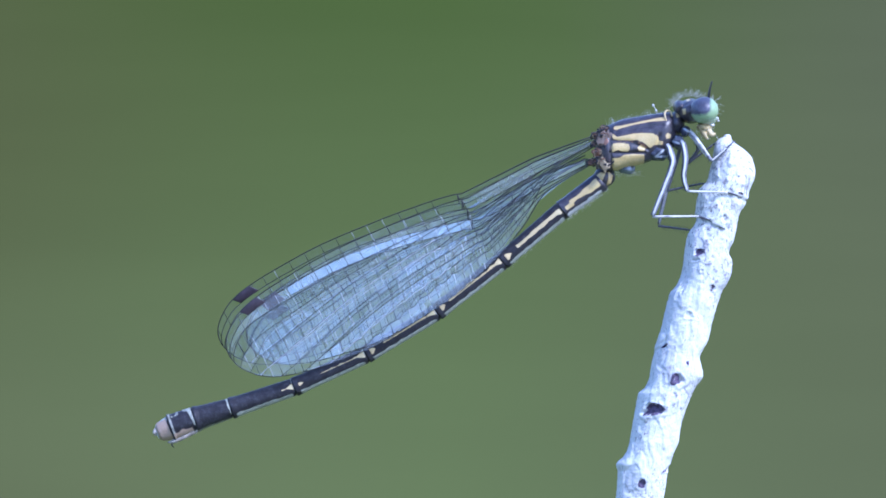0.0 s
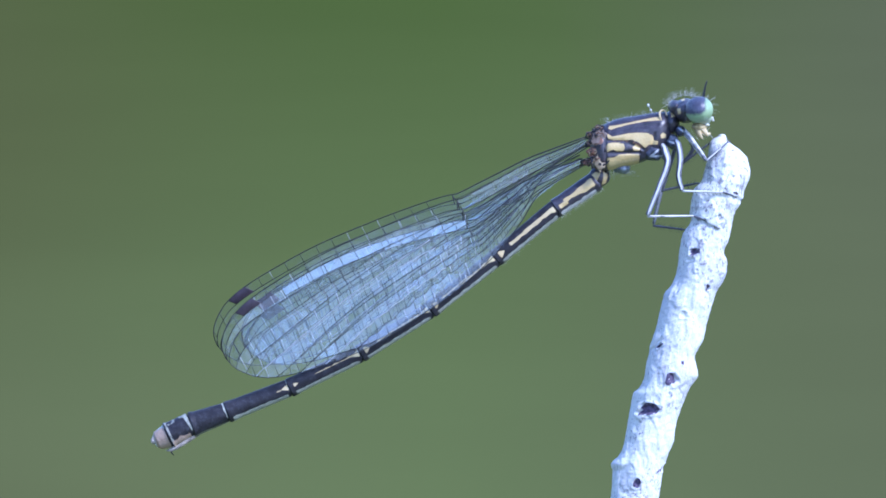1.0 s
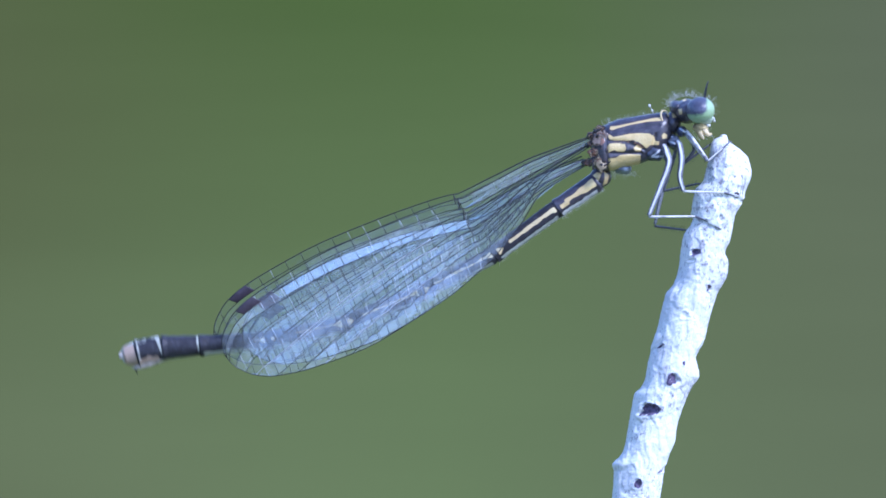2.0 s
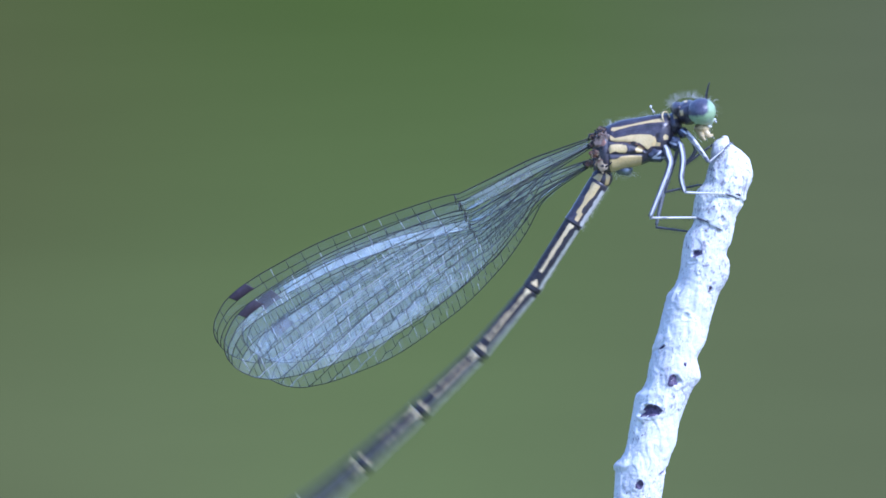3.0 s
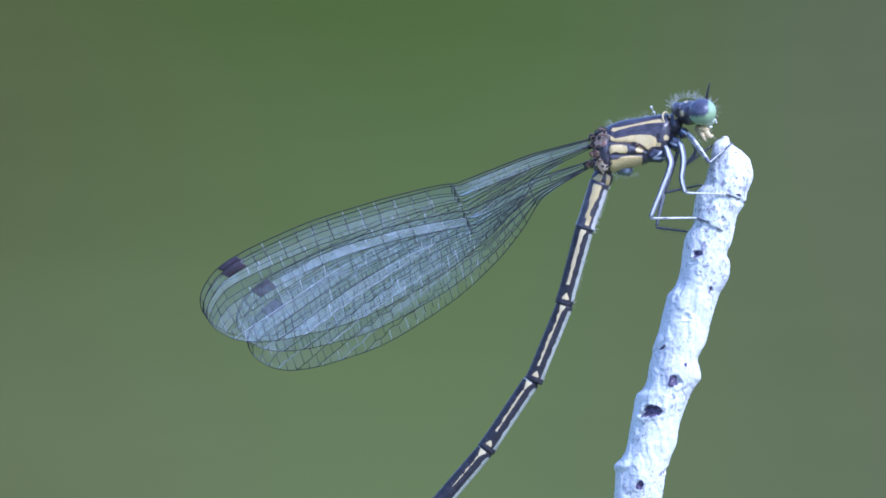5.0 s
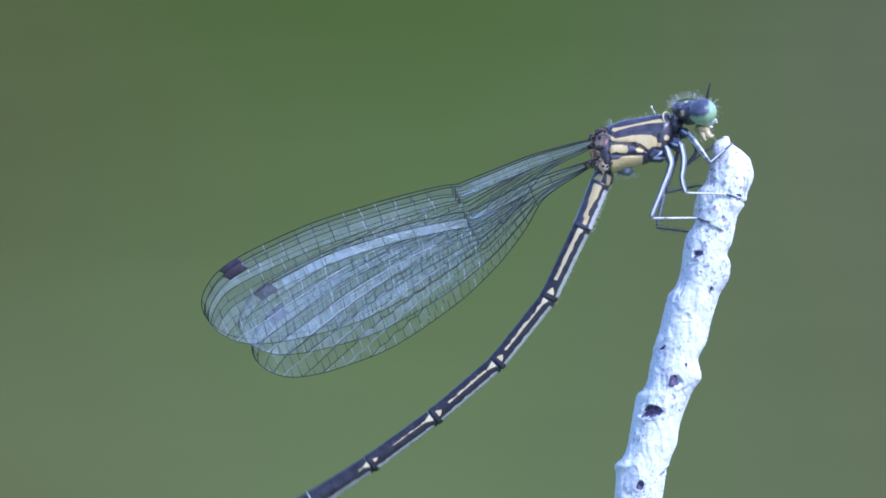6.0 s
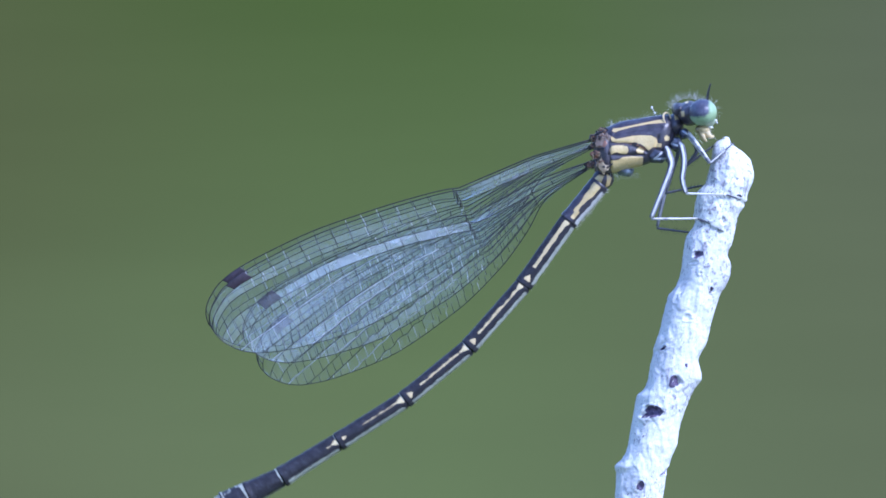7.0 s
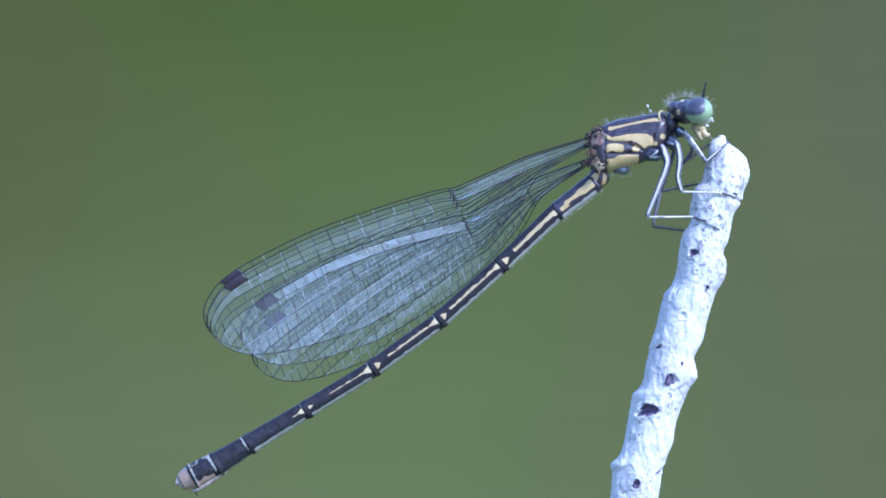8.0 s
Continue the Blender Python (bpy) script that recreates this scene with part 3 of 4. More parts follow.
def leg(femur, tibia, tarsus, radii, style, label):
    """A leg from the coxa to the claws; points in mm (ahead, up, away)."""
    line = [[P(x, z, y) for x, z, y in bit] for bit in (femur, tibia, tarsus)]
    bristles = []
    thigh = limb("leg", line[0], radii, style, damselfly, bristles, label, 5)
    limb("tibia", line[1], (0.068, 0.052), 2 if style > 1 else 1, thigh, bristles, "", 8)
    limb("tarsus", line[2], [0.052 - 0.018 * i / (len(line[2]) - 1) for i in range(len(line[2]))], 2, thigh, bristles, "thin dark foot", 3, True)
    tagged(part("bristle", mesh("bristle", *gather(bristles)), BLACK, thigh, "short dark leg bristles"), kind="stuff")


leg([(2.583, 0.702, -0.7), (2.902, 0.415, -1), (3.444, -0.319, -1.15), (3.986, -1.052, -1.2)], [(3.986, -1.084, -1.2), (4.847, -0.351, -0.98)], [(4.847, -0.351, -0.98), (5.262, 0.032, -0.72)], (0.16, 0.165, 0.145, 0.10), 0, "slender grey leg with pale edges")
leg([(2.137, 0.096, -0.9), (2.424, -0.223, -1.3), (2.519, -1.052, -1.5), (2.424, -1.977, -1.6), (2.615, -2.742, -1.7)], [(2.615, -2.774, -1.7), (4.911, -2.838, -1.42)], [(4.911, -2.838, -1.42), (5.485, -3.029, -1.12), (5.931, -3.285, -0.3)], (0.19, 0.185, 0.175, 0.16, 0.12), 1, "slender whitish leg with dark edges")
leg([(1.531, -0.223, -0.95), (1.69, -0.606, -1.35), (1.786, -1.276, -1.55), (1.307, -2.583, -1.75), (0.67, -4.146, -1.9)], [(0.67, -4.209, -1.9), (3.285, -4.177, -1.1)], [(3.285, -4.177, -1.1), (3.986, -4.465, -1.22), (4.656, -4.879, -1.22)], (0.19, 0.21, 0.19, 0.165, 0.125), 1, "slender whitish leg with dark edges")
leg([(2.711, 0.765, 0.7), (3.285, -0.319, 1), (2.679, -1.212, 1.2)], [(2.679, -1.212, 1.2), (4.114, -0.159, 1)], [(4.114, -0.159, 1), (4.815, 0.287, 0.45)], (0.12, 0.11, 0.075), 2, "slender dark leg")
leg([(2.137, 0, 0.9), (2.232, -0.51, 1.3), (1.563, -2.742, 1.5)], [(1.531, -2.742, 1.5), (3.508, -2.328, 1.35)], [(3.508, -2.328, 1.35), (4.624, -2.392, 1.45)], (0.12, 0.11, 0.07), 2, "slender dark leg")
leg([(1.339, -0.478, 0.9), (1.85, -1.276, 1.4), (1.435, -2.966, 1.6), (1.084, -4.624, 1.7)], [(1.052, -4.72, 1.7), (2.742, -4.943, 1.35)], [(2.742, -4.943, 1.35), (3.859, -5.07, 1.42)], (0.14, 0.14, 0.13, 0.085), 3, "slender grey leg behind the others")


def coxae():
    for side in (-1, 1):
        for x, z, rx, rz, lines in ((1.0, -0.60, 0.60, 0.44, ((0.86, -0.83, 1.40, -0.38), (0.86, -0.83, 1.60, -0.80))), (2.105, 0.03, 0.36, 0.40, ((1.82, 0.05, 2.25, -0.12), (2.0, 0.3, 2.42, 0.1))),
                                    (2.551, 0.606, 0.27, 0.3, ((2.45, 0.75, 2.75, 0.55),))):
            v, f = ellipsoid(P(x, z, side * 0.75), (rx * MM, 0.51 * MM, rz * MM), 40, 48)
            c = P(x, z, side * 0.75)
            v = [p + (p - c) * 0.25 * noise.noise(p * 2600) for p in v]
            marks = []
            for p in v:
                near = 1.0
                for ax, az, bx, bz in lines:
                    dx, dz, qx, qz = bx - ax, bz - az, p.x / MM - ax, p.z / MM - az
                    t = max(0.0, min(1.0, (qx * dx + qz * dz) / (dx * dx + dz * dz)))
                    near = min(near, math.hypot(qx - t * dx, qz - t * dz))
                marks.append((0, 1 - smooth(0.02, 0.09, near), 0.9 * band(p.z / MM - z, 0.05, 0.3, 0.08) * smooth(0.0, 0.3, noise.noise(p * 3000)), 1))
            part("coxa", mesh("coxa", v, f, marks), COXA, damselfly)
    v, f = ellipsoid(P(-0.765, -1.46), (0.50 * MM, 0.75 * MM, 0.27 * MM))
    v = [p + Vector((0, 0, 0.16 * MM * noise.noise(p * 3800))) for p in v]
    part("belly_plate", mesh("belly_plate", v, f), plain_material("blue_grey_plate", (0.22, 0.25, 0.30), 0.5, 0.8), damselfly, "blue-grey plate under the thorax")


coxae()


def wing_roots():
    plates = [("fore_hinge", -2.487, 0.287, 0.9, 0.223, 0.287, BROWN), ("fore_plate", -2.073, 0.255, 1.2, 0.383, 0.446, TAN_SCLERITE), ("fore_plate", -2.136, 0.765, 0.9, 0.255, 0.191, BROWN), ("fore_hinge", -2.583, -0.096, 0.85, 0.191, 0.159, BROWN), ("hind_hinge", -2.392, -0.606, 1.1, 0.287, 0.255, BROWN),
              ("hind_plate", -2.073, -1.148, 1.2, 0.415, 0.383, OCHRE_SCLERITE), ("hind_hinge", -2.71, -1.148, 0.8, 0.287, 0.191, BROWN),
              ("hind_plate", -1.881, -0.415, 1.25, 0.159, 0.287, TAN_SCLERITE)]
    for side in (-1, 1):
        for name, x, z, y, a, b, mat in plates:
            c = P(x, z, side * y)
            v, f = ellipsoid(c, (a * MM, 0.083 * MM, b * MM), 30, 40)
            v = [p + (p - c) * (0.7 * noise.noise(p * 3200 + Vector((x, z, 1))) + 0.45 * noise.noise(p * 8500)) for p in v]
            plate = part(name, mesh(name, v, f), mat, damselfly, "knotty brown wing hinge" if mat is BROWN else "tan plate with dark edges at the wing root")
            def fold(start, sweep, reach, thick, wave):
                """A bent ridge on the plate."""
                line = []
                for j in range(15):
                    q = start + sweep * j / 14
                    far = reach * (1 + wave * noise.noise(Vector((math.cos(q) * 2, math.sin(q) * 2, x + reach * 5))))
                    line.append(c + Vector((math.cos(q) * a * far, 0.083 * side * max(0.5, 1.25 - 0.7 * reach), math.sin(q) * b * far)) * MM)
                return tube(line, [thick * MM * (1 - 0.7 * abs(2 * j / 14 - 1)) * (1 + 0.5 * noise.noise(p * 5000)) for j, p in enumerate(line)], 6)
            part("ridge", mesh("ridge", *gather([fold(x * 3, 3.0, 0.55, 0.042, 0.8), fold(x * 5 + 2, 1.6, 0.85, 0.036, 0.6)])), BROWN if mat is not BROWN else OCHRE_SCLERITE, plate)
            part("rim", mesh("rim", *gather([fold(z * 4, 2.4, 1.0, 0.062, 0.7), fold(z * 4 + 3.1, 1.9, 0.95, 0.055, 0.7), fold(z * 7, 1.4, 0.35, 0.045, 0.9)])), BLACK, plate)


wing_roots()


# ---- wings ----
WING = 23.884
LEAD = curve_through([(0, 0.191), (1.913, 0.446), (3.731, 0.638), (5.899, 0.67), (7.972, 0.702), (8.355, 0.861), (10.523, 1.244), (12.851, 1.531), (16.932, 1.818), (19.77, 1.722), (21.237, 1.562), (22.321, 1.276), (23.119, 0.797), (23.533, 0.415), (23.756, 0.064), (23.852, -0.255), (23.884, -0.638)])
TRAIL = curve_through([(0, -0.223), (1.913, -0.319), (3.189, -0.478), (5.389, -1.69), (8.004, -2.806), (11.703, -3.699), (15.944, -4.05), (19.739, -3.571), (22.003, -2.902), (22.959, -2.296), (23.501, -1.658), (23.756, -1.18), (23.884, -0.638)])
BACK = [[(0, 0.0), (22, 0.0)],       # how far each long vein lies behind the leading edge
        [(0, 0.28), (1.9, 0.50), (3.7, 0.62), (6.0, 0.64), (8.163, 0.60), (9.2, 0.50), (22, 0.50)],
        [(0, 0.30), (3.7, 0.66), (4.8, 0.70), (8.163, 0.96), (11, 1.06), (15.3, 1.16), (19, 1.12), (22, 1.0)],
        [(0, 0.30), (3.7, 0.66), (4.8, 0.70), (8.163, 0.96), (12.5, 1.12), (15.3, 1.58), (19, 1.85), (22, 1.9)],
        [(0, 0.30), (3.7, 0.66), (4.8, 0.71), (8.163, 0.97), (9.6, 1.06), (11, 1.30), (15.3, 2.05), (19, 2.6), (22, 2.9)],
        [(0, 0.31), (3.7, 0.67), (4.8, 0.78), (8.163, 1.22), (11, 1.78), (15.3, 2.65), (19, 3.3), (22, 3.7)],
        [(0, 0.31), (3.7, 0.70), (4.8, 0.88), (8.163, 1.52), (11, 2.28), (15.3, 3.28), (19, 4.05), (22, 4.6)],
        [(0, 0.33), (3.7, 0.93), (4.8, 1.14), (8.163, 1.92), (11, 2.78), (15.3, 3.9), (19, 4.75), (22, 5.2)],
        [(0, 0.33), (3.7, 0.94), (4.8, 1.16), (8.163, 2.22), (11, 3.2), (15.3, 4.5), (19, 5.4), (22, 5.8)],
        [(0, 0.36), (3.7, 1.1), (4.8, 1.46), (8.163, 2.62), (11, 3.65), (15.3, 5.1), (19, 6.0), (22, 6.3)],
        [(0, 0.39), (3.7, 1.22), (4.8, 1.78), (8.163, 3.12), (11, 4.25), (15.3, 5.7), (19, 6.6), (22, 7)]]
SPREAD = [curve_through(pairs) for pairs in BACK]
FULL = LEAD(15.306) - TRAIL(15.306)


HIND_ROW = curve_through([(0, 0.4), (8.163, 0.42), (12, 0.34), (20, 0.16), (22, 0.14)])


def wing(name, size, side, depth, seed, tilts, front, hind, label):
    """A wing along -x from its root, leading edge up: ribbed film, veins and a dark stigma."""
    rnd = random.Random(seed)
    count = len(SPREAD) + 1

    def lead(u):
        return LEAD(u) - (0.27 * math.exp(-((u - 8) / 4) ** 2) if hind else 0.0)

    def share(k, u):
        # the veins fan out from the stalk and end one after another at the hind margin
        if k in (0, count - 1):
            return float(k > 0)
        back = SPREAD[k](u) * (1 - 0.12 * smooth_step((u - 20.5) / 3.3))
        past = smooth_step((u - nodus + 0.6) / 0.8)
        if hind and k == 1:
            # a narrow row, then the broad strip whose film is given extra sheen
            back += past * (HIND_ROW(u) - back)
        elif hind and k == 2:
            back += past * (HIND_ROW(u) + 0.60 - back)
        elif k == 1:
            back += (front * FULL - 0.5) * past
        elif hind and k < 6:
            back = max(back, share(k - 1, u) * (lead(u) - TRAIL(u)))
        return min(1.0, back / max(lead(u) - TRAIL(u), 1e-4))

    def stalk_tilt(i):
        return -7 if i == 0 else -10

    def at(k, u):
        a, b = lead(u), TRAIL(u)
        f = [share(i, u) for i in range(count)]
        drop = [0.0]
        for i in range(count - 1):
            drop.append(drop[-1] - (f[i + 1] - f[i]) * (a - b) * math.tan(radians(stalk_tilt(i) + (tilts[i] - stalk_tilt(i)) * smooth_step((u - 7.6) / 0.8) + 8 * (u / WING - 0.55))))
        mean = sum(drop) / count
        zig = 0.077 * math.sin(math.pi * u / 0.606 + k) * (0.5 * (k == 8) + (k in (9, 10))) * min(1.0, max(0.0, (u - nodus) / 2.551)) * (f[k] < 0.97)
        wave = 0.10 * math.sin(u * 0.33 + seed) * (u / WING)
        return P(-u * size, (a + (b - a) * f[k] + zig) * size, side * (depth + 0.012 * u) + (drop[k] - mean) * size + wave)

    nodus = 8.163
    film, film_faces, shares, veins, bright = [], [], [], [], []
    index = {}

    def corner(k, u):
        key = (k, round(u, 4))
        if key not in index:
            index[key] = len(film)
            film.append(at(k, u))
        return index[key]

    def vein(a, b, r):
        veins.append(tube([a, b], [r * MM, r * MM], 4))

    tip = WING - 0.016
    cuts = []
    for k in range(count - 1):
        start = 0.0
        if k < 2:
            row, step = [start, 2.45, 3.83, nodus, nodus + 1.5], 0.97
        elif k < 6:
            row, step = [start, 3.83, 6.3, nodus], 0.76
        else:
            row, step = [start, 3.83, 4.9], (0.72 if k < 8 else 0.66 if k < 10 else 0.52)
        u = row[-1]
        while u < WING - 0.287:
            u += step * (1 + rnd.uniform(-0.06, 0.06) * (1 if k < 3 else 3.2)) * (1.0 if u < WING * 0.8 else 0.75)
            if u < WING - 0.191:
                row.append(u)
        cuts.append(row + [tip])
    slant = [0.0 if k < 4 else 0.12 for k in range(count - 1)]
    # where cross-veins meet each long vein, from the row before it and the row behind it
    rows = []
    for k in range(count):
        us = set(round(u, 4) for u in (cuts[k] if k < count - 1 else []))
        if k > 0:
            us |= set(round(min(tip, u + slant[k - 1] * (0 < i < len(cuts[k - 1]) - 1)), 4) for i, u in enumerate(cuts[k - 1]))
        us |= set(round(tip * i / 40, 4) for i in range(41)) | set(round(tip - d, 4) for d in (0.02, 0.05, 0.1, 0.16, 0.25, 0.36, 0.5, 0.7))
        rows.append(sorted(us))
    for k in range(count - 1):
        for i in range(len(cuts[k]) - 1):
            ua, ub = cuts[k][i], cuts[k][i + 1]
            if share(k, ua) >= 0.999 or max((share(k + 1, u) - share(k, u)) * (lead(u) - TRAIL(u)) for u in (ua, ub)) < 0.10:
                continue
            la = round(min(tip, ua + slant[k] * (i > 0)), 4)
            lb = round(min(tip, ub + slant[k] * (i + 1 < len(cuts[k]) - 1)), 4)
            ring = [corner(k, u) for u in rows[k] if ua - 1e-3 <= u <= ub + 1e-3] + [corner(k + 1, u) for u in reversed(rows[k + 1]) if la - 1e-3 <= u <= lb + 1e-3]
            c = sum((film[j] for j in ring), Vector()) / len(ring) + Vector((0, rnd.gauss(0, 0.006) * MM, 0))
            film.append(c)
            n = len(film) - 1
            for j in range(len(ring)):
                film_faces.append((ring[j], ring[(j + 1) % len(ring)], n))
            # sky sheen put in by hand: strip and stalk rows get more bluish film
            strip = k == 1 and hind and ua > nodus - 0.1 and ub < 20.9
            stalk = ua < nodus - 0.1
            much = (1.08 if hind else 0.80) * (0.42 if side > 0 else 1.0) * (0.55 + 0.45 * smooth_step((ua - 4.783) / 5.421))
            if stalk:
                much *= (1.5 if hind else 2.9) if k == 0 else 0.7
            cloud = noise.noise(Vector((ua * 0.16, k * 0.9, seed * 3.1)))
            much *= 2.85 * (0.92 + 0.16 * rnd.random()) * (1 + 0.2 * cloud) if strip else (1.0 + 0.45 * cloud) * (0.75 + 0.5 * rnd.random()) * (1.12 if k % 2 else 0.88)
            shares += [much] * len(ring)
            quad = [at(k, ua), at(k, ub), at(k + 1, lb), at(k + 1, la)]
            if i > 0 and not (k >= 2 and ua < 3.7) and not (k < 3 and ua > 20.5 and rnd.random() < 0.6):
                # a random share of cross-veins is painted pale as glints
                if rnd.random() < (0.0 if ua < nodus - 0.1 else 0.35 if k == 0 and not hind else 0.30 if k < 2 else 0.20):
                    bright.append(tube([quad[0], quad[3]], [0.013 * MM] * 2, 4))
                else:
                    vein(quad[0], quad[3], 0.017 if k < 3 else 0.016)
    for k in range(count):
        # a vein begins where it parts from the one before it
        start = 0.0 if k in (0, count - 1) else 0.1 if k in (1, 7) else next((i * 0.1 for i in range(20, 230) if (share(k, i * 0.1) - share(k - 1, i * 0.1)) * (lead(i * 0.1) - TRAIL(i * 0.1)) > 0.05), 22.0)
        steps = 90
        us = [WING - (WING - start) * (1 - i / steps) ** 1.8 for i in range(steps + 1)]
        pts = []
        for u in us:
            pts.append(at(k, u))
            if 0 < k < count - 1 and share(k, u) >= 0.999:
                break
        r = 0.030 if k == 0 else 0.023 if k == 1 else 0.023 if k in (2, 7, count - 1) else 0.0195
        line = []
        for p in pts:
            if not line or (p - line[-1]).length > 1e-6:
                line.append(p)
        widths = [r * MM * (1 + 0.25 * (1 - smooth_step((-p.x / MM / size - 3.827) / 5.421))) for p in line]
        # outer length of two ridge veins, pale for the glint along them
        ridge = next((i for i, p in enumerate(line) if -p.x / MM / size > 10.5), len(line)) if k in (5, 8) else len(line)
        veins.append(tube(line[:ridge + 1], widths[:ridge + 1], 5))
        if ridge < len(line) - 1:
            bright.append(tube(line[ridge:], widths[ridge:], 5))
    between = [(at(0, 0.3 + 0.262 * i) * 0.58 + at(1, 0.3 + 0.262 * i) * 0.42) for i in range(31)]
    veins.append(tube(between, [0.016 * MM] * 31, 5))
    # the kink and knot at the nodus, and the stalk's cross-bars
    for k in range(3):
        vein(at(k, nodus), at(k + 1, nodus + 0.128), 0.035)
    skin = mesh(name, film, film_faces, smooth=False)
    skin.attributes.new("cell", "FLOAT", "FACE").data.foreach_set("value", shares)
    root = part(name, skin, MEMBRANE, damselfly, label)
    tagged(part("venation", mesh("venation", *gather(veins)), VEIN, root, "dark net of wing veins"), kind="stuff")
    tagged(part("glint_venation", mesh("glint_venation", *gather(bright)), GLINT_VEIN, root, "cross-veins and ridges coloured pale to stand for sun glints"), kind="stuff")
    low = 2 if hind else 1
    rim = [at(0, u) for u in (20.95, 21.55, 22.2)] + [at(low, u) for u in (21.85, 21.3, 20.6)]
    mid = sum(rim, Vector()) / 6
    rings = [[mid + (p - mid) * s + Vector((0, y * MM, 0)) for p in rim] for s, y in ((0.88, -0.085), (0.97, -0.07), (0.97, 0.07), (0.88, 0.085))]
    part("stigma", mesh("stigma", *loft(rings)), STIGMA, root, "dark brown wing stigma")
    return root


# how far each row of cells faces up, in degrees, from the leading edge back
TILT_F = (-13, -8, -13, -8, -9.5, -7.5, -9.5, -7.5, -9.5, -7.5, -8.5)
TILT_H = (-16, -7, -12, -8, -10, -8, -10.5, -8.5, -10.5, -8.5, -10)
WINGS = [
    (wing("forewing", 1.0, -1, 0.80, 11, TILT_F, 0.088, False, "clear forewing with dark veins, nearer the camera"), -2.551, 0.032),
    (wing("forewing", 1.0, 1, 0.80, 12, TILT_F, 0.088, False, "clear forewing with dark veins, folded behind the body"), -2.71, 0.096),
    (wing("hindwing", 0.91, -1, 0.62, 13, TILT_H, 0.125, True, "clear hindwing with a bright sky-blue sheen set into the film along its front"), -2.87, -1.18),
    (wing("hindwing", 0.91, 1, 0.62, 14, TILT_H, 0.125, True, "clear hindwing with dark veins, hanging lowest"), -2.87, -1.18),
]

# ---- abdomen ----
LENGTHS = (2.778, 4.44, 4.68, 4.651, 4.436, 3.762, 2.111, 1.463, 0.842)       # second to tenth segment, in mm
ROOT = (-2.232, -2.136)


def segment_marks(k, s, h, wob):
    """Yellow, pale and tan of segment k (2 to 10) at s along it (0 to 1) and h across its side (-1 below, 1 above)."""
    y_ = g_ = b_ = 0.0
    if k == 2:
        wide = 0.36 - 0.14 * smooth(0.35, 0.6, s) + 0.05 * math.sin(s * 9) + 0.10 * wob
        y_ = max(band(h, 0.12 - wide, 0.12 + wide, 0.07) * band(s, 0.06, 0.78, 0.03), band(h, -0.32, 0.12, 0.1) * band(s, 0.72, 0.92, 0.02))
    elif k == 3:
        wide = 0.24 - 0.07 * s + 0.12 * wob
        y_ = max(band(h, 0.18 - wide, 0.18 + wide, 0.06) * band(s, 0.05, 0.74, 0.02), band(h, -0.25, 0.38, 0.08) * band(s, 0.015, 0.06, 0.01))
        drop = 0.42 * smooth(0.82, 0.92, s)
        y_ = max(y_, band(h, 0.05 - drop, 0.05 + drop * 0.8, 0.06) * band(s, 0.84, 0.93, 0.012))
    elif k in (4, 5, 6):
        thin = (0.13, 0.11, 0.075)[k - 4] + 0.10 * wob + 0.05 * noise.noise(Vector((s * 42, k, 1)))
        stop = (0.80, 0.74, 0.68)[k - 4]
        cone = max(0.0, 1 - s / 0.13) * (0.42 if k < 6 else 0.5)
        y_ = max(band(h, 0.2 - thin + wob * 0.1, 0.2 + thin + wob * 0.1, 0.04) * band(s, 0.03, stop, 0.02) * (1 if k < 6 else smooth(-0.5, -0.2, wob)), band(h, 0.18 - cone, 0.18 + cone, 0.05) * band(s, 0.012, 0.13, 0.008))
        drop = (0.40 if k < 6 else 0.2) * smooth(0.84, 0.925, s)
        y_ = max(y_, band(h, 0.08 - drop, 0.08 + drop * 0.8, 0.06) * band(s, 0.86, 0.93, 0.012))
    elif k == 7:
        cone = max(0.0, 1 - s / 0.12) * 0.4
        y_ = max(band(h, 0.1 - cone, 0.1 + cone, 0.05) * band(s, 0.012, 0.12, 0.01), band(h, 0.0, 0.10, 0.05) * band(s, 0.1, 0.3, 0.05) * smooth(0.0, 0.15, wob))
    if 3 <= k <= 7:
        g_ = max(g_, smooth(-0.50, -0.64, h + 0.1 * wob) * band(s, 0.03, 0.95, 0.03) * 0.57, band(s, 0.0, 0.018 + 0.012 * wob, 0.006) * smooth(-0.7, 0.0, h) * (0.7 if k > 4 else 0.0))
    if k == 2:
        g_ = 0.62 * smooth(-0.50, -0.66, h + 0.15 * wob) * band(s, 0.1, 0.97, 0.03)
    if k == 8:
        g_ = max(band(s, 0.0, 0.03 + 0.05 * (h + 1) / 2 + 0.04 * wob, 0.02) * smooth(-0.9, -0.3, h + wob) * 0.6, 0.5 * smooth(-0.78, -0.9, h))
    if k == 9:
        g_ = 0.58 * band(s, 0.0, 0.05 + 0.15 * (h + 1) / 2 + 0.05 * wob, 0.04) * smooth(-0.5, 0.5, h + 0.7)
        b_ = smooth(-0.25, -0.55, h + 0.3 * wob) * band(s, 0.15, 0.95, 0.05) * 0.62
        g_ = max(g_, band(s, 0.84, 0.97, 0.04) * 0.48, 0.50 * smooth(0.0, 0.3, noise.noise(Vector((s * 5.0, h * 3.0, 3.3)))) * smooth(0.2, 0.7, h))
    if k == 10:
        b_ = 0.95 * band(s, 0.06, 0.92, 0.04) * smooth(0.98, 0.8, h + 0.5 * wob)
        g_ = max(smooth(0.5, 0.75, h + 0.4 * wob) * 0.7, smooth(0.82, 0.95, s) * 0.7)
    return y_, g_, b_, 1.0


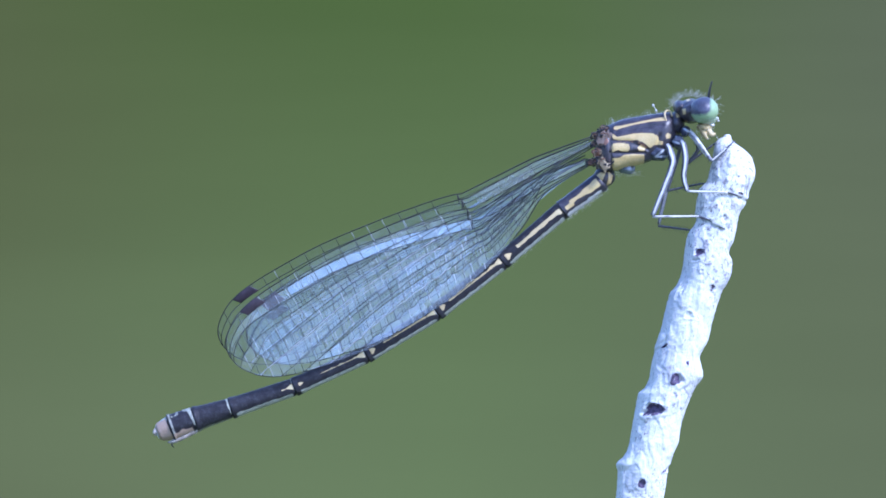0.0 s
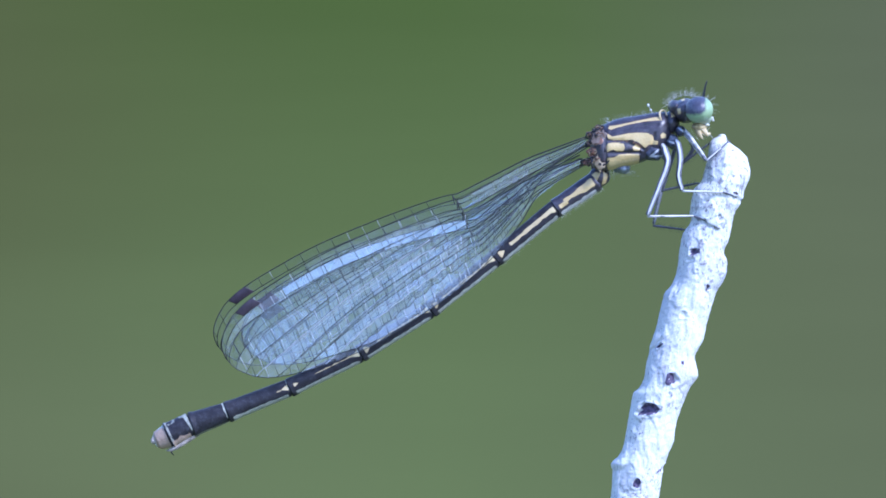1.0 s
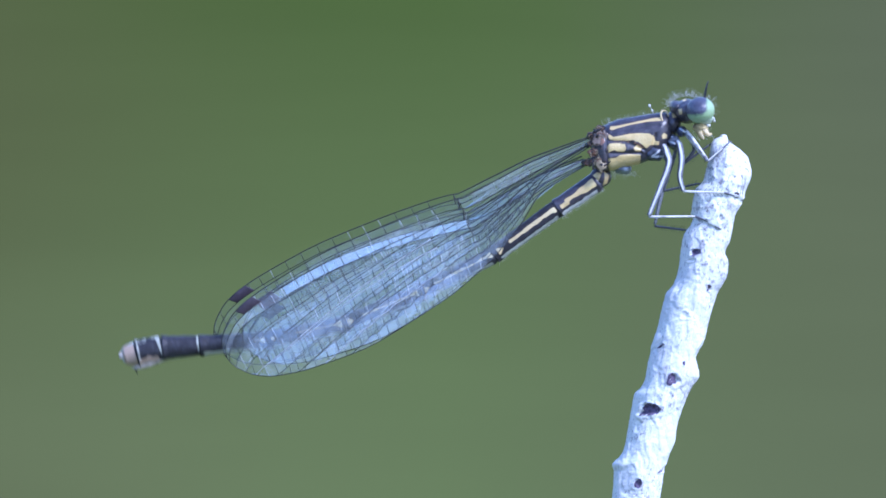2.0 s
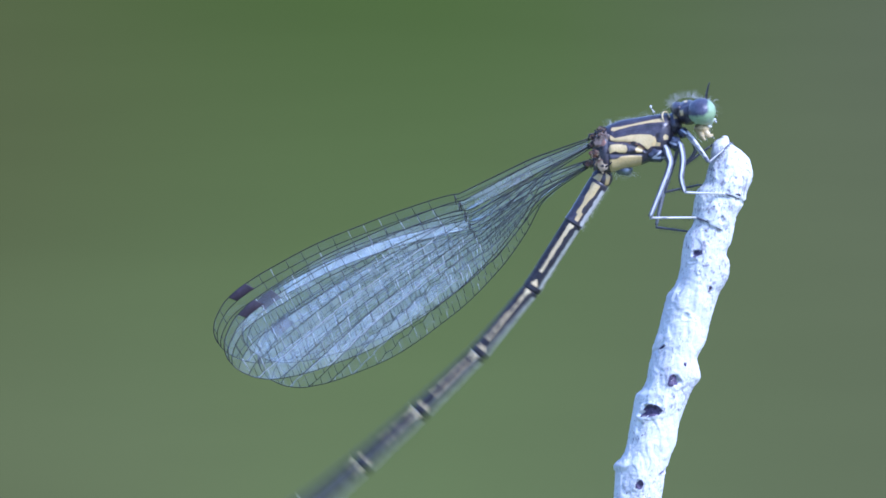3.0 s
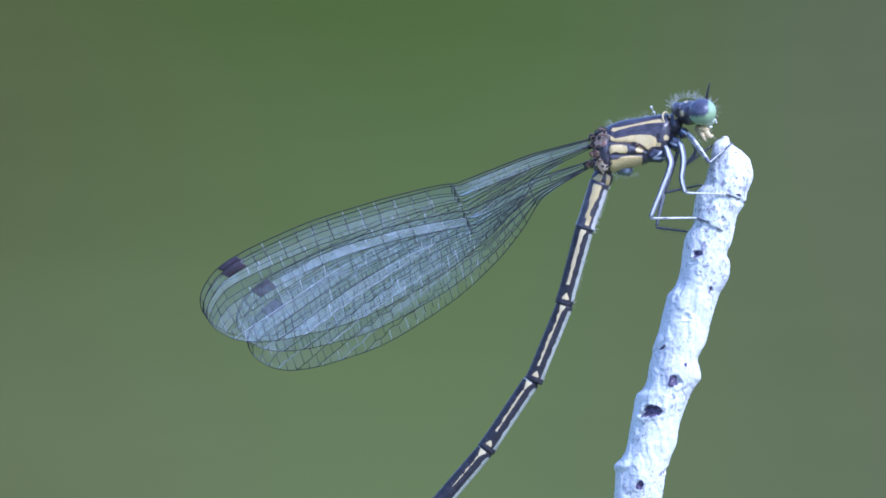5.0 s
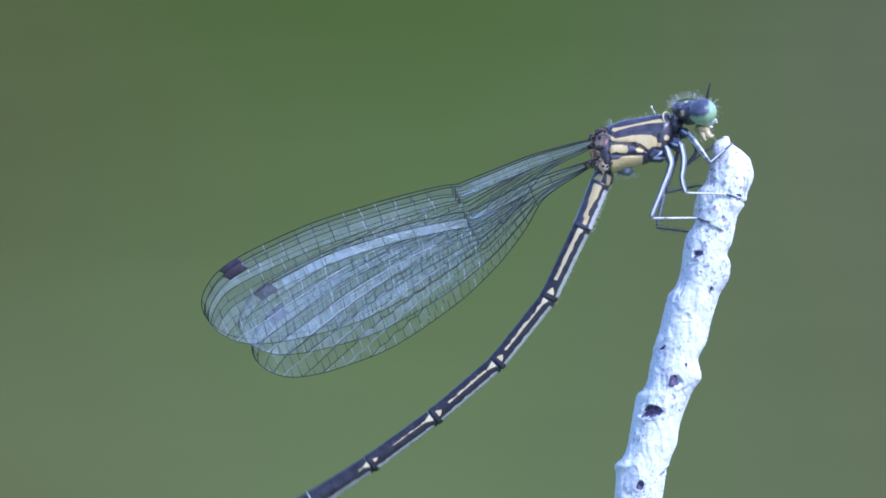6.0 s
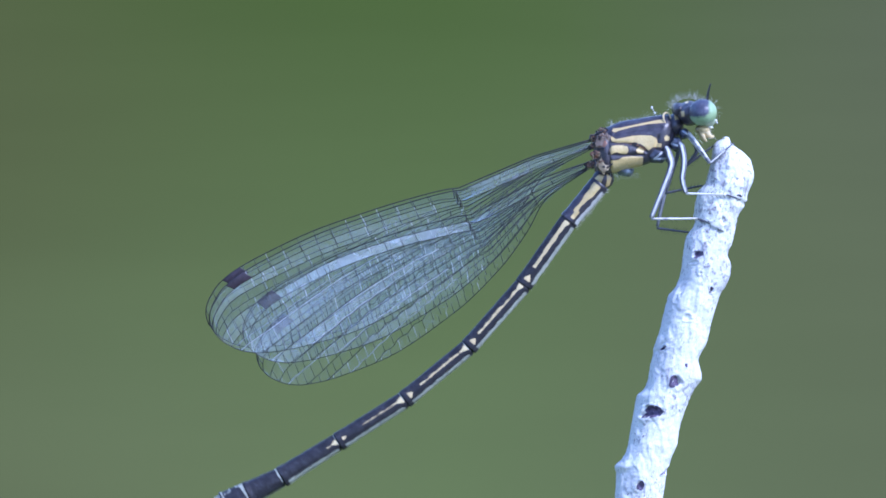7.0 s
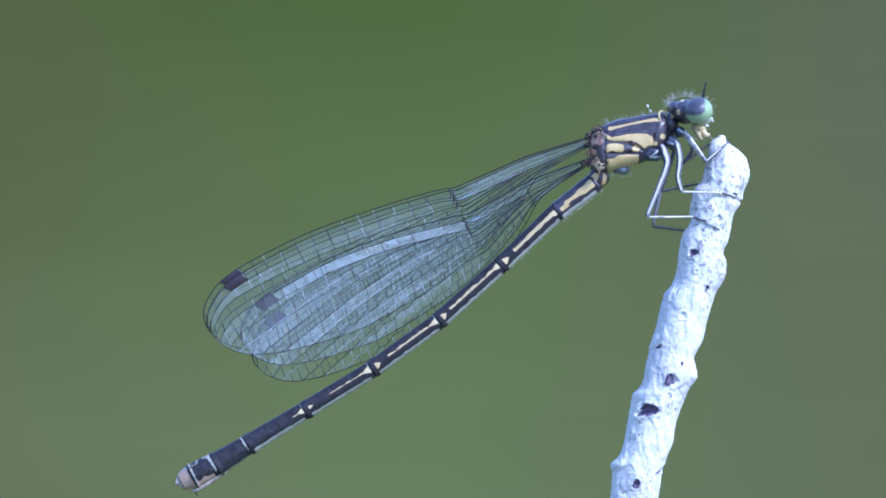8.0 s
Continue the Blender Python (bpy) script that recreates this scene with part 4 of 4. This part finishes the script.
RADIUS = {2: (0.462, 0.415), 3: (0.415, 0.383), 4: (0.389, 0.383), 5: (0.383, 0.389), 6: (0.389, 0.408), 7: (0.415, 0.478), 8: (0.494, 0.606), 9: (0.638, 0.67), 10: (0.638, 0.446)}


def segment(k):
    long = LENGTHS[k - 2]
    stout = 1.27 if k < 7 else (1.22, 1.15, 1.10, 1.08)[k - 7]
    sag = 0.075 if k < 7 else (0.065, 0.05, 0.03, 0.02)[k - 7]
    ra, rb = [r * stout for r in RADIUS[k]]
    n, m = 72, 80 if long > 2 else 48
    rings, marks = [], []
    for i in range(-3, m + 1):
        s = i / m
        x = s * long
        r = ra + (rb - ra) * max(0, s)
        r *= 1 + 0.07 * smooth(0.82, 0.97, s) - 0.05 * smooth(0.985, 1.0, s) - (0.16 if i < 0 else 0.05 * (1 - smooth(0.0, 0.03, s)))
        if k == 10:
            r *= 1 - 0.35 * smooth(0.75, 1.0, s)
        ring = []
        for j in range(n):
            a = 2 * math.pi * j / n
            h = math.sin(a)
            q = Vector((-x, -math.cos(a) * r * 0.92, h * r - sag)) * MM
            wob = noise.noise(Vector((x * 2.6 + k * 7, h * 1.5, 0)))
            q += Vector((0, -math.cos(a), h)) * 0.012 * MM * noise.noise(Vector((x * 3 + k * 3, math.cos(a) * 2, h * 2)))
            ring.append(q)
            marks.append(segment_marks(k, s, h, wob) if i >= 0 else (0, 0, 0, 1))
        rings.append(ring)
    v, f = loft(rings)
    marks += [(0, 0, 0, 1)] * 2
    return part("abdomen_segment", mesh("abdomen_segment", v, f, marks), SHELL if k < 3 else ABDOMEN, damselfly, "dark ring of the abdomen" if k < 9 else "swollen tan and black tail ring")


def hairs(parent, spots, length, seed):
    """Fine pale bristles: (place, way) pairs in mm."""
    rnd = random.Random(seed)
    out = []
    for p, way in spots:
        way = (way + Vector((rnd.gauss(0, 0.5), rnd.gauss(0, 0.5), rnd.gauss(0, 0.5)))).normalized()
        tall = length * rnd.uniform(0.5, 1.2)
        bend = Vector((rnd.gauss(0, 0.12), 0, rnd.gauss(0, 0.12))) * tall
        out.append(tube([p * MM, (p + way * tall * 0.5) * MM, (p + way * tall + bend) * MM], [0.0036 * MM, 0.003 * MM, 0.0014 * MM], 3))
    return tagged(part("hair", mesh("hair", *gather(out)), HAIR, parent, "fine pale hair"), kind="stuff")


def first_segment():
    v, f = ellipsoid(P(-2.009, -1.945), (0.606 * MM, 0.542 * MM, 0.574 * MM), 50, 70)
    poly = [[(-2.551, -1.945), (-2.232, -1.69), (-1.977, -1.786), (-2.168, -2.2), (-2.423, -2.392)], [(-1.818, -1.626), (-1.531, -1.881), (-1.658, -2.328), (-1.913, -2.455), (-1.786, -2.073)]]
    marks = [(max(inside(q, p.x / MM, p.z / MM, 0.13) for q in poly), 0, 0, 1) for p in v]
    part("first_segment", mesh("first_segment", v, f, marks), SHELL, damselfly, "yellow-ringed first ring of the abdomen")


first_segment()
SEGMENTS = {k: segment(k) for k in range(2, 11)}


def tail_end():
    tail, ninth = SEGMENTS[10], SEGMENTS[9]
    horn = plain_material("pale_horn", (0.42, 0.37, 0.31), 0.5, 0.5, 5000)
    for side in (-1, 1):
        v, f = ellipsoid(P(-0.861, 0.064, side * 0.191), (0.159 * MM, 0.143 * MM, 0.191 * MM), 14, 18)
        v = [p + (p - P(-0.861, 0.064, side * 0.191)) * 0.4 * noise.noise(p * 7000) for p in v]
        part("tail_lobe", mesh("tail_lobe", v, f), horn, tail)
        blade = spline([P(0.383, -0.51, side * 0.128), P(-0.638, -0.702, side * 0.128), P(-1.531, -0.797, side * 0.128), P(-1.913, -0.733, side * 0.128)], 6)
        part("ovipositor_valve", mesh("ovipositor_valve", *tube(blade, [0.175 * MM * (1 - (i / (len(blade) - 1)) ** 2) + 0.026 * MM for i in range(len(blade))], 10)), horn, ninth, "tan egg-laying blade under the tail")
        style = [P(-1.594, -0.797, side * 0.128), P(-1.722, -0.957, side * 0.128), P(-1.658, -1.148, side * 0.128)]
        part("stylus", mesh("stylus", *tube(style, [0.051 * MM, 0.041 * MM, 0.016 * MM], 6)), BLACK, ninth)


tail_end()
rnd = random.Random(5)
hairs(SEGMENTS[2], [(Vector((-rnd.uniform(0, LENGTHS[0]), rnd.uniform(-0.2, 0.2), -0.55)), Vector((0, 0, -1))) for i in range(170)], 0.25, 1)
hairs(SEGMENTS[3], [(Vector((-rnd.uniform(0, LENGTHS[1]), rnd.uniform(-0.2, 0.2), -0.50)), Vector((0, 0, -1))) for i in range(90)], 0.20, 2)


def body_hair():
    spots = []
    for i in range(210):       # crown and back of the head
        a = rnd.uniform(0.2, 2.9)
        spots.append((Vector((2.838 + 1.052 * math.cos(a), rnd.uniform(-1.4, 1.0), 1.849 + 0.733 * math.sin(a))), Vector((math.cos(a), 0, math.sin(a)))))
    for i in range(120):       # ridge of the thorax
        x = rnd.uniform(0, 1)
        spots.append((Vector((-1.913 + x * 3.508, rnd.uniform(-0.5, 0.5), 0.925 + x * 0.606)), Vector((-0.2, 0, 1))))
    for i in range(26):       # brow and face
        a = rnd.uniform(-0.3, 1.2)
        spots.append((Vector((3.60 + 0.72 * math.cos(a), rnd.uniform(-1.5, -0.4), 1.786 + 0.68 * math.sin(a))), Vector((math.cos(a), -0.2, math.sin(a)))))
    for i in range(50):       # mouth and chin
        spots.append((Vector((3.508 + rnd.uniform(-0.4, 0.8), rnd.uniform(-0.9, 0.5), 0.606 + rnd.uniform(-0.3, 0.3))), Vector((0.5, -0.2, -0.7))))
    for i in range(80):       # belly
        spots.append((Vector((-0.957 + rnd.uniform(-0.7, 0.9), rnd.uniform(-0.5, 0.5), -1.626)), Vector((0, 0, -1))))
    hairs(damselfly, spots, 0.44, 3)
    mites = [ellipsoid(P(0.733, 2.073, -0.3), (0.065 * MM, 0.065 * MM, 0.085 * MM), 8, 10), ellipsoid(P(0.893, 1.786, -0.3), (0.055 * MM, 0.055 * MM, 0.06 * MM), 8, 10),
             tube([P(0.733, 2.073, -0.3), P(0.893, 1.786, -0.3), P(0.957, 1.562, -0.3)], [0.012 * MM] * 3, 4)]
    part("speck", mesh("speck", *gather(mites)), HAIR, damselfly, "white speck of fluff")


body_hair()


# ---- what moves ----
def chain(turns):
    """Poses of the abdomen's segments from their slopes below the horizontal, in degrees."""
    x, z = ROOT
    out = []
    for long, turn in zip(LENGTHS, turns):
        out.append(pose(x * MM, 0, z * MM, 0, -turn, 0))
        x -= long * math.cos(radians(turn))
        z -= long * math.sin(radians(turn))
    return out


def motions():
    times = (0, 0.5, 1, 1.5, 1.7, 2, 2.3, 2.6, 2.8, 2.9, 3, 3.0333, 3.1, 3.2, 3.5, 3.7, 3.8, 3.9, 4, 4.1, 4.1667, 4.2, 4.3, 4.4, 4.4333, 4.5, 4.6, 4.7, 5.3, 5.6, 5.8, 5.9, 6, 6.2, 6.5, 7, 7.5, 8)
    # slope of each segment, from the second to the tenth
    slopes = [
        (36.5, 35.8, 34.3, 34.5, 32.5, 34.1, 37.1, 39.6, 40, 42.9, 57.8, 58.2, 58.3, 56.6, 54.8, 60.8, 68.3, 70.3, 57.5, 45.1, 40.7, 40.7, 45.5, 60.4, 59.6, 59.4, 68.2, 70.5, 73.4, 73.8, 74.3, 74.6, 68.1, 64, 60.3, 49.9, 41, 37.7),
        (40.4, 40.1, 39.6, 39.8, 40.7, 36.2, 27.9, 21.2, 20, 36.7, 57.6, 59.2, 59.6, 57.7, 57.2, 66.2, 71.6, 74.4, 49.1, 22, 5.2, 7.2, 36.3, 65.5, 71, 72.4, 71.3, 73.8, 74.9, 74.4, 73.9, 68.3, 64.4, 68.1, 64.2, 54.8, 45.4, 43.6),
        (37.8, 38.1, 38.2, 38.1, 36.1, 27.3, 11.4, -1.4, -3.8, 16.3, 50.2, 55.6, 56.9, 55.4, 55.8, 62.5, 62.9, 60.4, 23.8, 9.7, -6.6, -2.6, 23.7, 49, 60.3, 63.1, 64.7, 68.9, 64.5, 61.3, 58.1, 52.3, 51.4, 58.7, 54.5, 48.6, 41.5, 42),
        (31.1, 32.1, 32.1, 31.8, 30, 22.3, 8.4, -2.8, -4.9, 9.2, 44.5, 48.2, 49.1, 50.2, 50.7, 53.6, 50.4, 48.4, 15.7, -9.7, -25.2, -19.2, 11.4, 44.3, 50.4, 51.9, 56, 56.4, 55.4, 50.9, 46.5, 38.1, 40.6, 47, 44.5, 39.4, 33.9, 35.9),
        (24.2, 26.2, 25.7, 24.3, 20, 11.5, -4, -16.3, -18.6, -4.1, 42.3, 45.9, 46.8, 46, 45.3, 44.4, 39.6, 30, 4.4, -25, -37.5, -29.5, -0.5, 46.7, 50.2, 51, 54.2, 50.1, 49.1, 41.9, 34.6, 26.5, 36.2, 41.6, 38.6, 32.5, 28.3, 31.5),
        (18.8, 21.8, 21.6, 19, 13.8, 4.8, -11.6, -24.6, -27.1, -7.9, 40.6, 44.2, 45.1, 44.3, 43.6, 42.7, 37.9, 18.4, -8.5, -27.5, -42.6, -33.6, -7.5, 45, 48.4, 49.3, 52.5, 48.4, 47.4, 40.1, 32.9, 22.3, 33.1, 39.9, 36.9, 32, 25.5, 31.3),
        (17.2, 20.2, 19.8, 17.8, 13.7, 3.9, -13.8, -28, -30.7, -3.5, 38.9, 42.4, 43.3, 42.6, 41.9, 40.9, 36.2, 16.7, -15.9, -40.6, -40.6, -31.6, 7.7, 43.2, 46.7, 47.6, 50.8, 46.7, 45.7, 38.4, 31.1, 24.5, 31.4, 38.1, 35.2, 27.5, 25.8, 32.2),
        (20.3, 24.2, 26.2, 22.8, 21.1, 12.4, -3.4, -16, -18.4, 8.7, 37.2, 40.7, 41.6, 40.8, 40.2, 39.2, 34.5, 14.9, -18, -26.3, -26.6, -17.6, 26.8, 41.5, 45, 45.9, 49.1, 45, 44, 36.7, 29.4, 22.8, 29.7, 36.4, 33.5, 25.8, 24.9, 27.2),
        (22.8, 26.7, 25, 21.3, 18.3, 14.8, 8.5, 3.5, 2.5, 10.5, 35.4, 39, 39.9, 39.1, 38.4, 37.5, 32.8, 13.2, -8.7, -5.6, -0.8, 8.2, 42.6, 39.8, 43.3, 44.1, 47.4, 43.3, 42.3, 35, 27.7, 21.1, 28, 34.7, 31.8, 24.1, 34.6, 29.5),
    ]
    poses = [chain(turns) for turns in zip(*slopes)]
    for k, ob in SEGMENTS.items():
        walk(ob, [(t, poses[i][k - 2]) for i, t in enumerate(times)])
    # slope of each wing: both forewings, both hindwings
    folds = [
        (29.2, 29.4, 29.4, 29.4, 29.1, 29.1, 28.2, 27.1, 26.9, 29.2, 29.4, 29.4, 28.7, 28.6, 27.3, 26.3, 25.4, 25, 24.6, 22, 22, 23, 28.3, 26, 26, 25.2, 24.8, 23.5, 22.7, 22.2, 21.8, 23.3, 23.2, 24.1, 24.2, 24.6, 24.9, 25.2),
        (27.4, 27.6, 27.6, 27.6, 27.3, 27.3, 24.8, 21.7, 21.1, 24.9, 26.8, 26.8, 26.2, 26.2, 25.4, 24.4, 23, 22.3, 20.7, 16.6, 14.1, 14.7, 23.1, 24.7, 24.7, 24.5, 24.1, 22.8, 22, 21.5, 21.1, 22.6, 22.5, 23.4, 23.5, 23.9, 24.2, 24.5),
        (27, 27, 27.1, 27.1, 26.9, 26.9, 25.7, 24.2, 23.9, 27.4, 26.2, 26.2, 25.7, 25.7, 24.9, 24.2, 22.5, 22.2, 21.3, 19.1, 19.3, 20.3, 28.5, 26.7, 26.7, 25.8, 25.5, 24.5, 23.6, 23.1, 22.8, 24.3, 24.5, 25.1, 25.6, 25.9, 26.4, 26.6),
        (29.1, 29.2, 29.1, 29.1, 28.9, 28.9, 29.1, 27.5, 27.2, 30.7, 31, 31, 30.6, 30.7, 29.4, 28.5, 26.8, 26.1, 24.9, 22, 22.2, 23.2, 30.6, 30.8, 30.8, 30.5, 30.1, 27.8, 27.5, 27.4, 27.3, 28.5, 28.9, 29.4, 30, 30.3, 30.1, 29.9),
    ]
    # how far each wing is rolled about its own length
    rolls = [
        (-2, -2, -2, -2, -2, -2.4, -3, -4.6, -7, -6, -2, -2, -2, -2, -2, -2, -2, -2, -3, -5, -6, -6.5, -8, -1.5, -1.5, -1.5, -1.5, -1.5, -1.5, -1.5, -1.5, -1.5, -1.5, -1.5, -1.5, -1.5, -1.5, -1.5),
        (3, 2.6, 2.1, 1.7, 1.5, 1.3, 1, -3.8, -7, -6, 1, 1, 0.9, 0.8, 0.5, 0.3, 0.2, 0.1, 0, -5, -6, -6.5, -8, 0, 0, 0, 0, 0, 0, 0, 0, 0, 0, 0, 0, 0, 0, 0),
        (-8, -8, -8, -8, -8, -8, -8, -8, -8, -6, -3, -3, -3.1, -3.2, -3.5, -3.7, -3.8, -3.9, -4, -6, -8, -9, -7, 10, 10, 10, 10, 4, 1.8, 0.7, 0, 0, 0, 0, 0, 0, 0, 0),
        (42, 42, 42, 42, 42, 33.3, 24.5, 15.8, 10, 5, 0, 0, 0, 0, 0, 0, -3, -4, -5, -6, -6, -6, -5, 0, 0, 0, 0, 0, 0, 0, 0, 0, 0, 0, 0, 0, 0, 0),
    ]
    for (ob, x, z), turns, leans in zip(WINGS, folds, rolls):
        walk(ob, [(t, pose(x * MM, 0, z * MM, roll, -turn, 0)) for t, turn, roll in zip(times, turns, leans)])


motions()
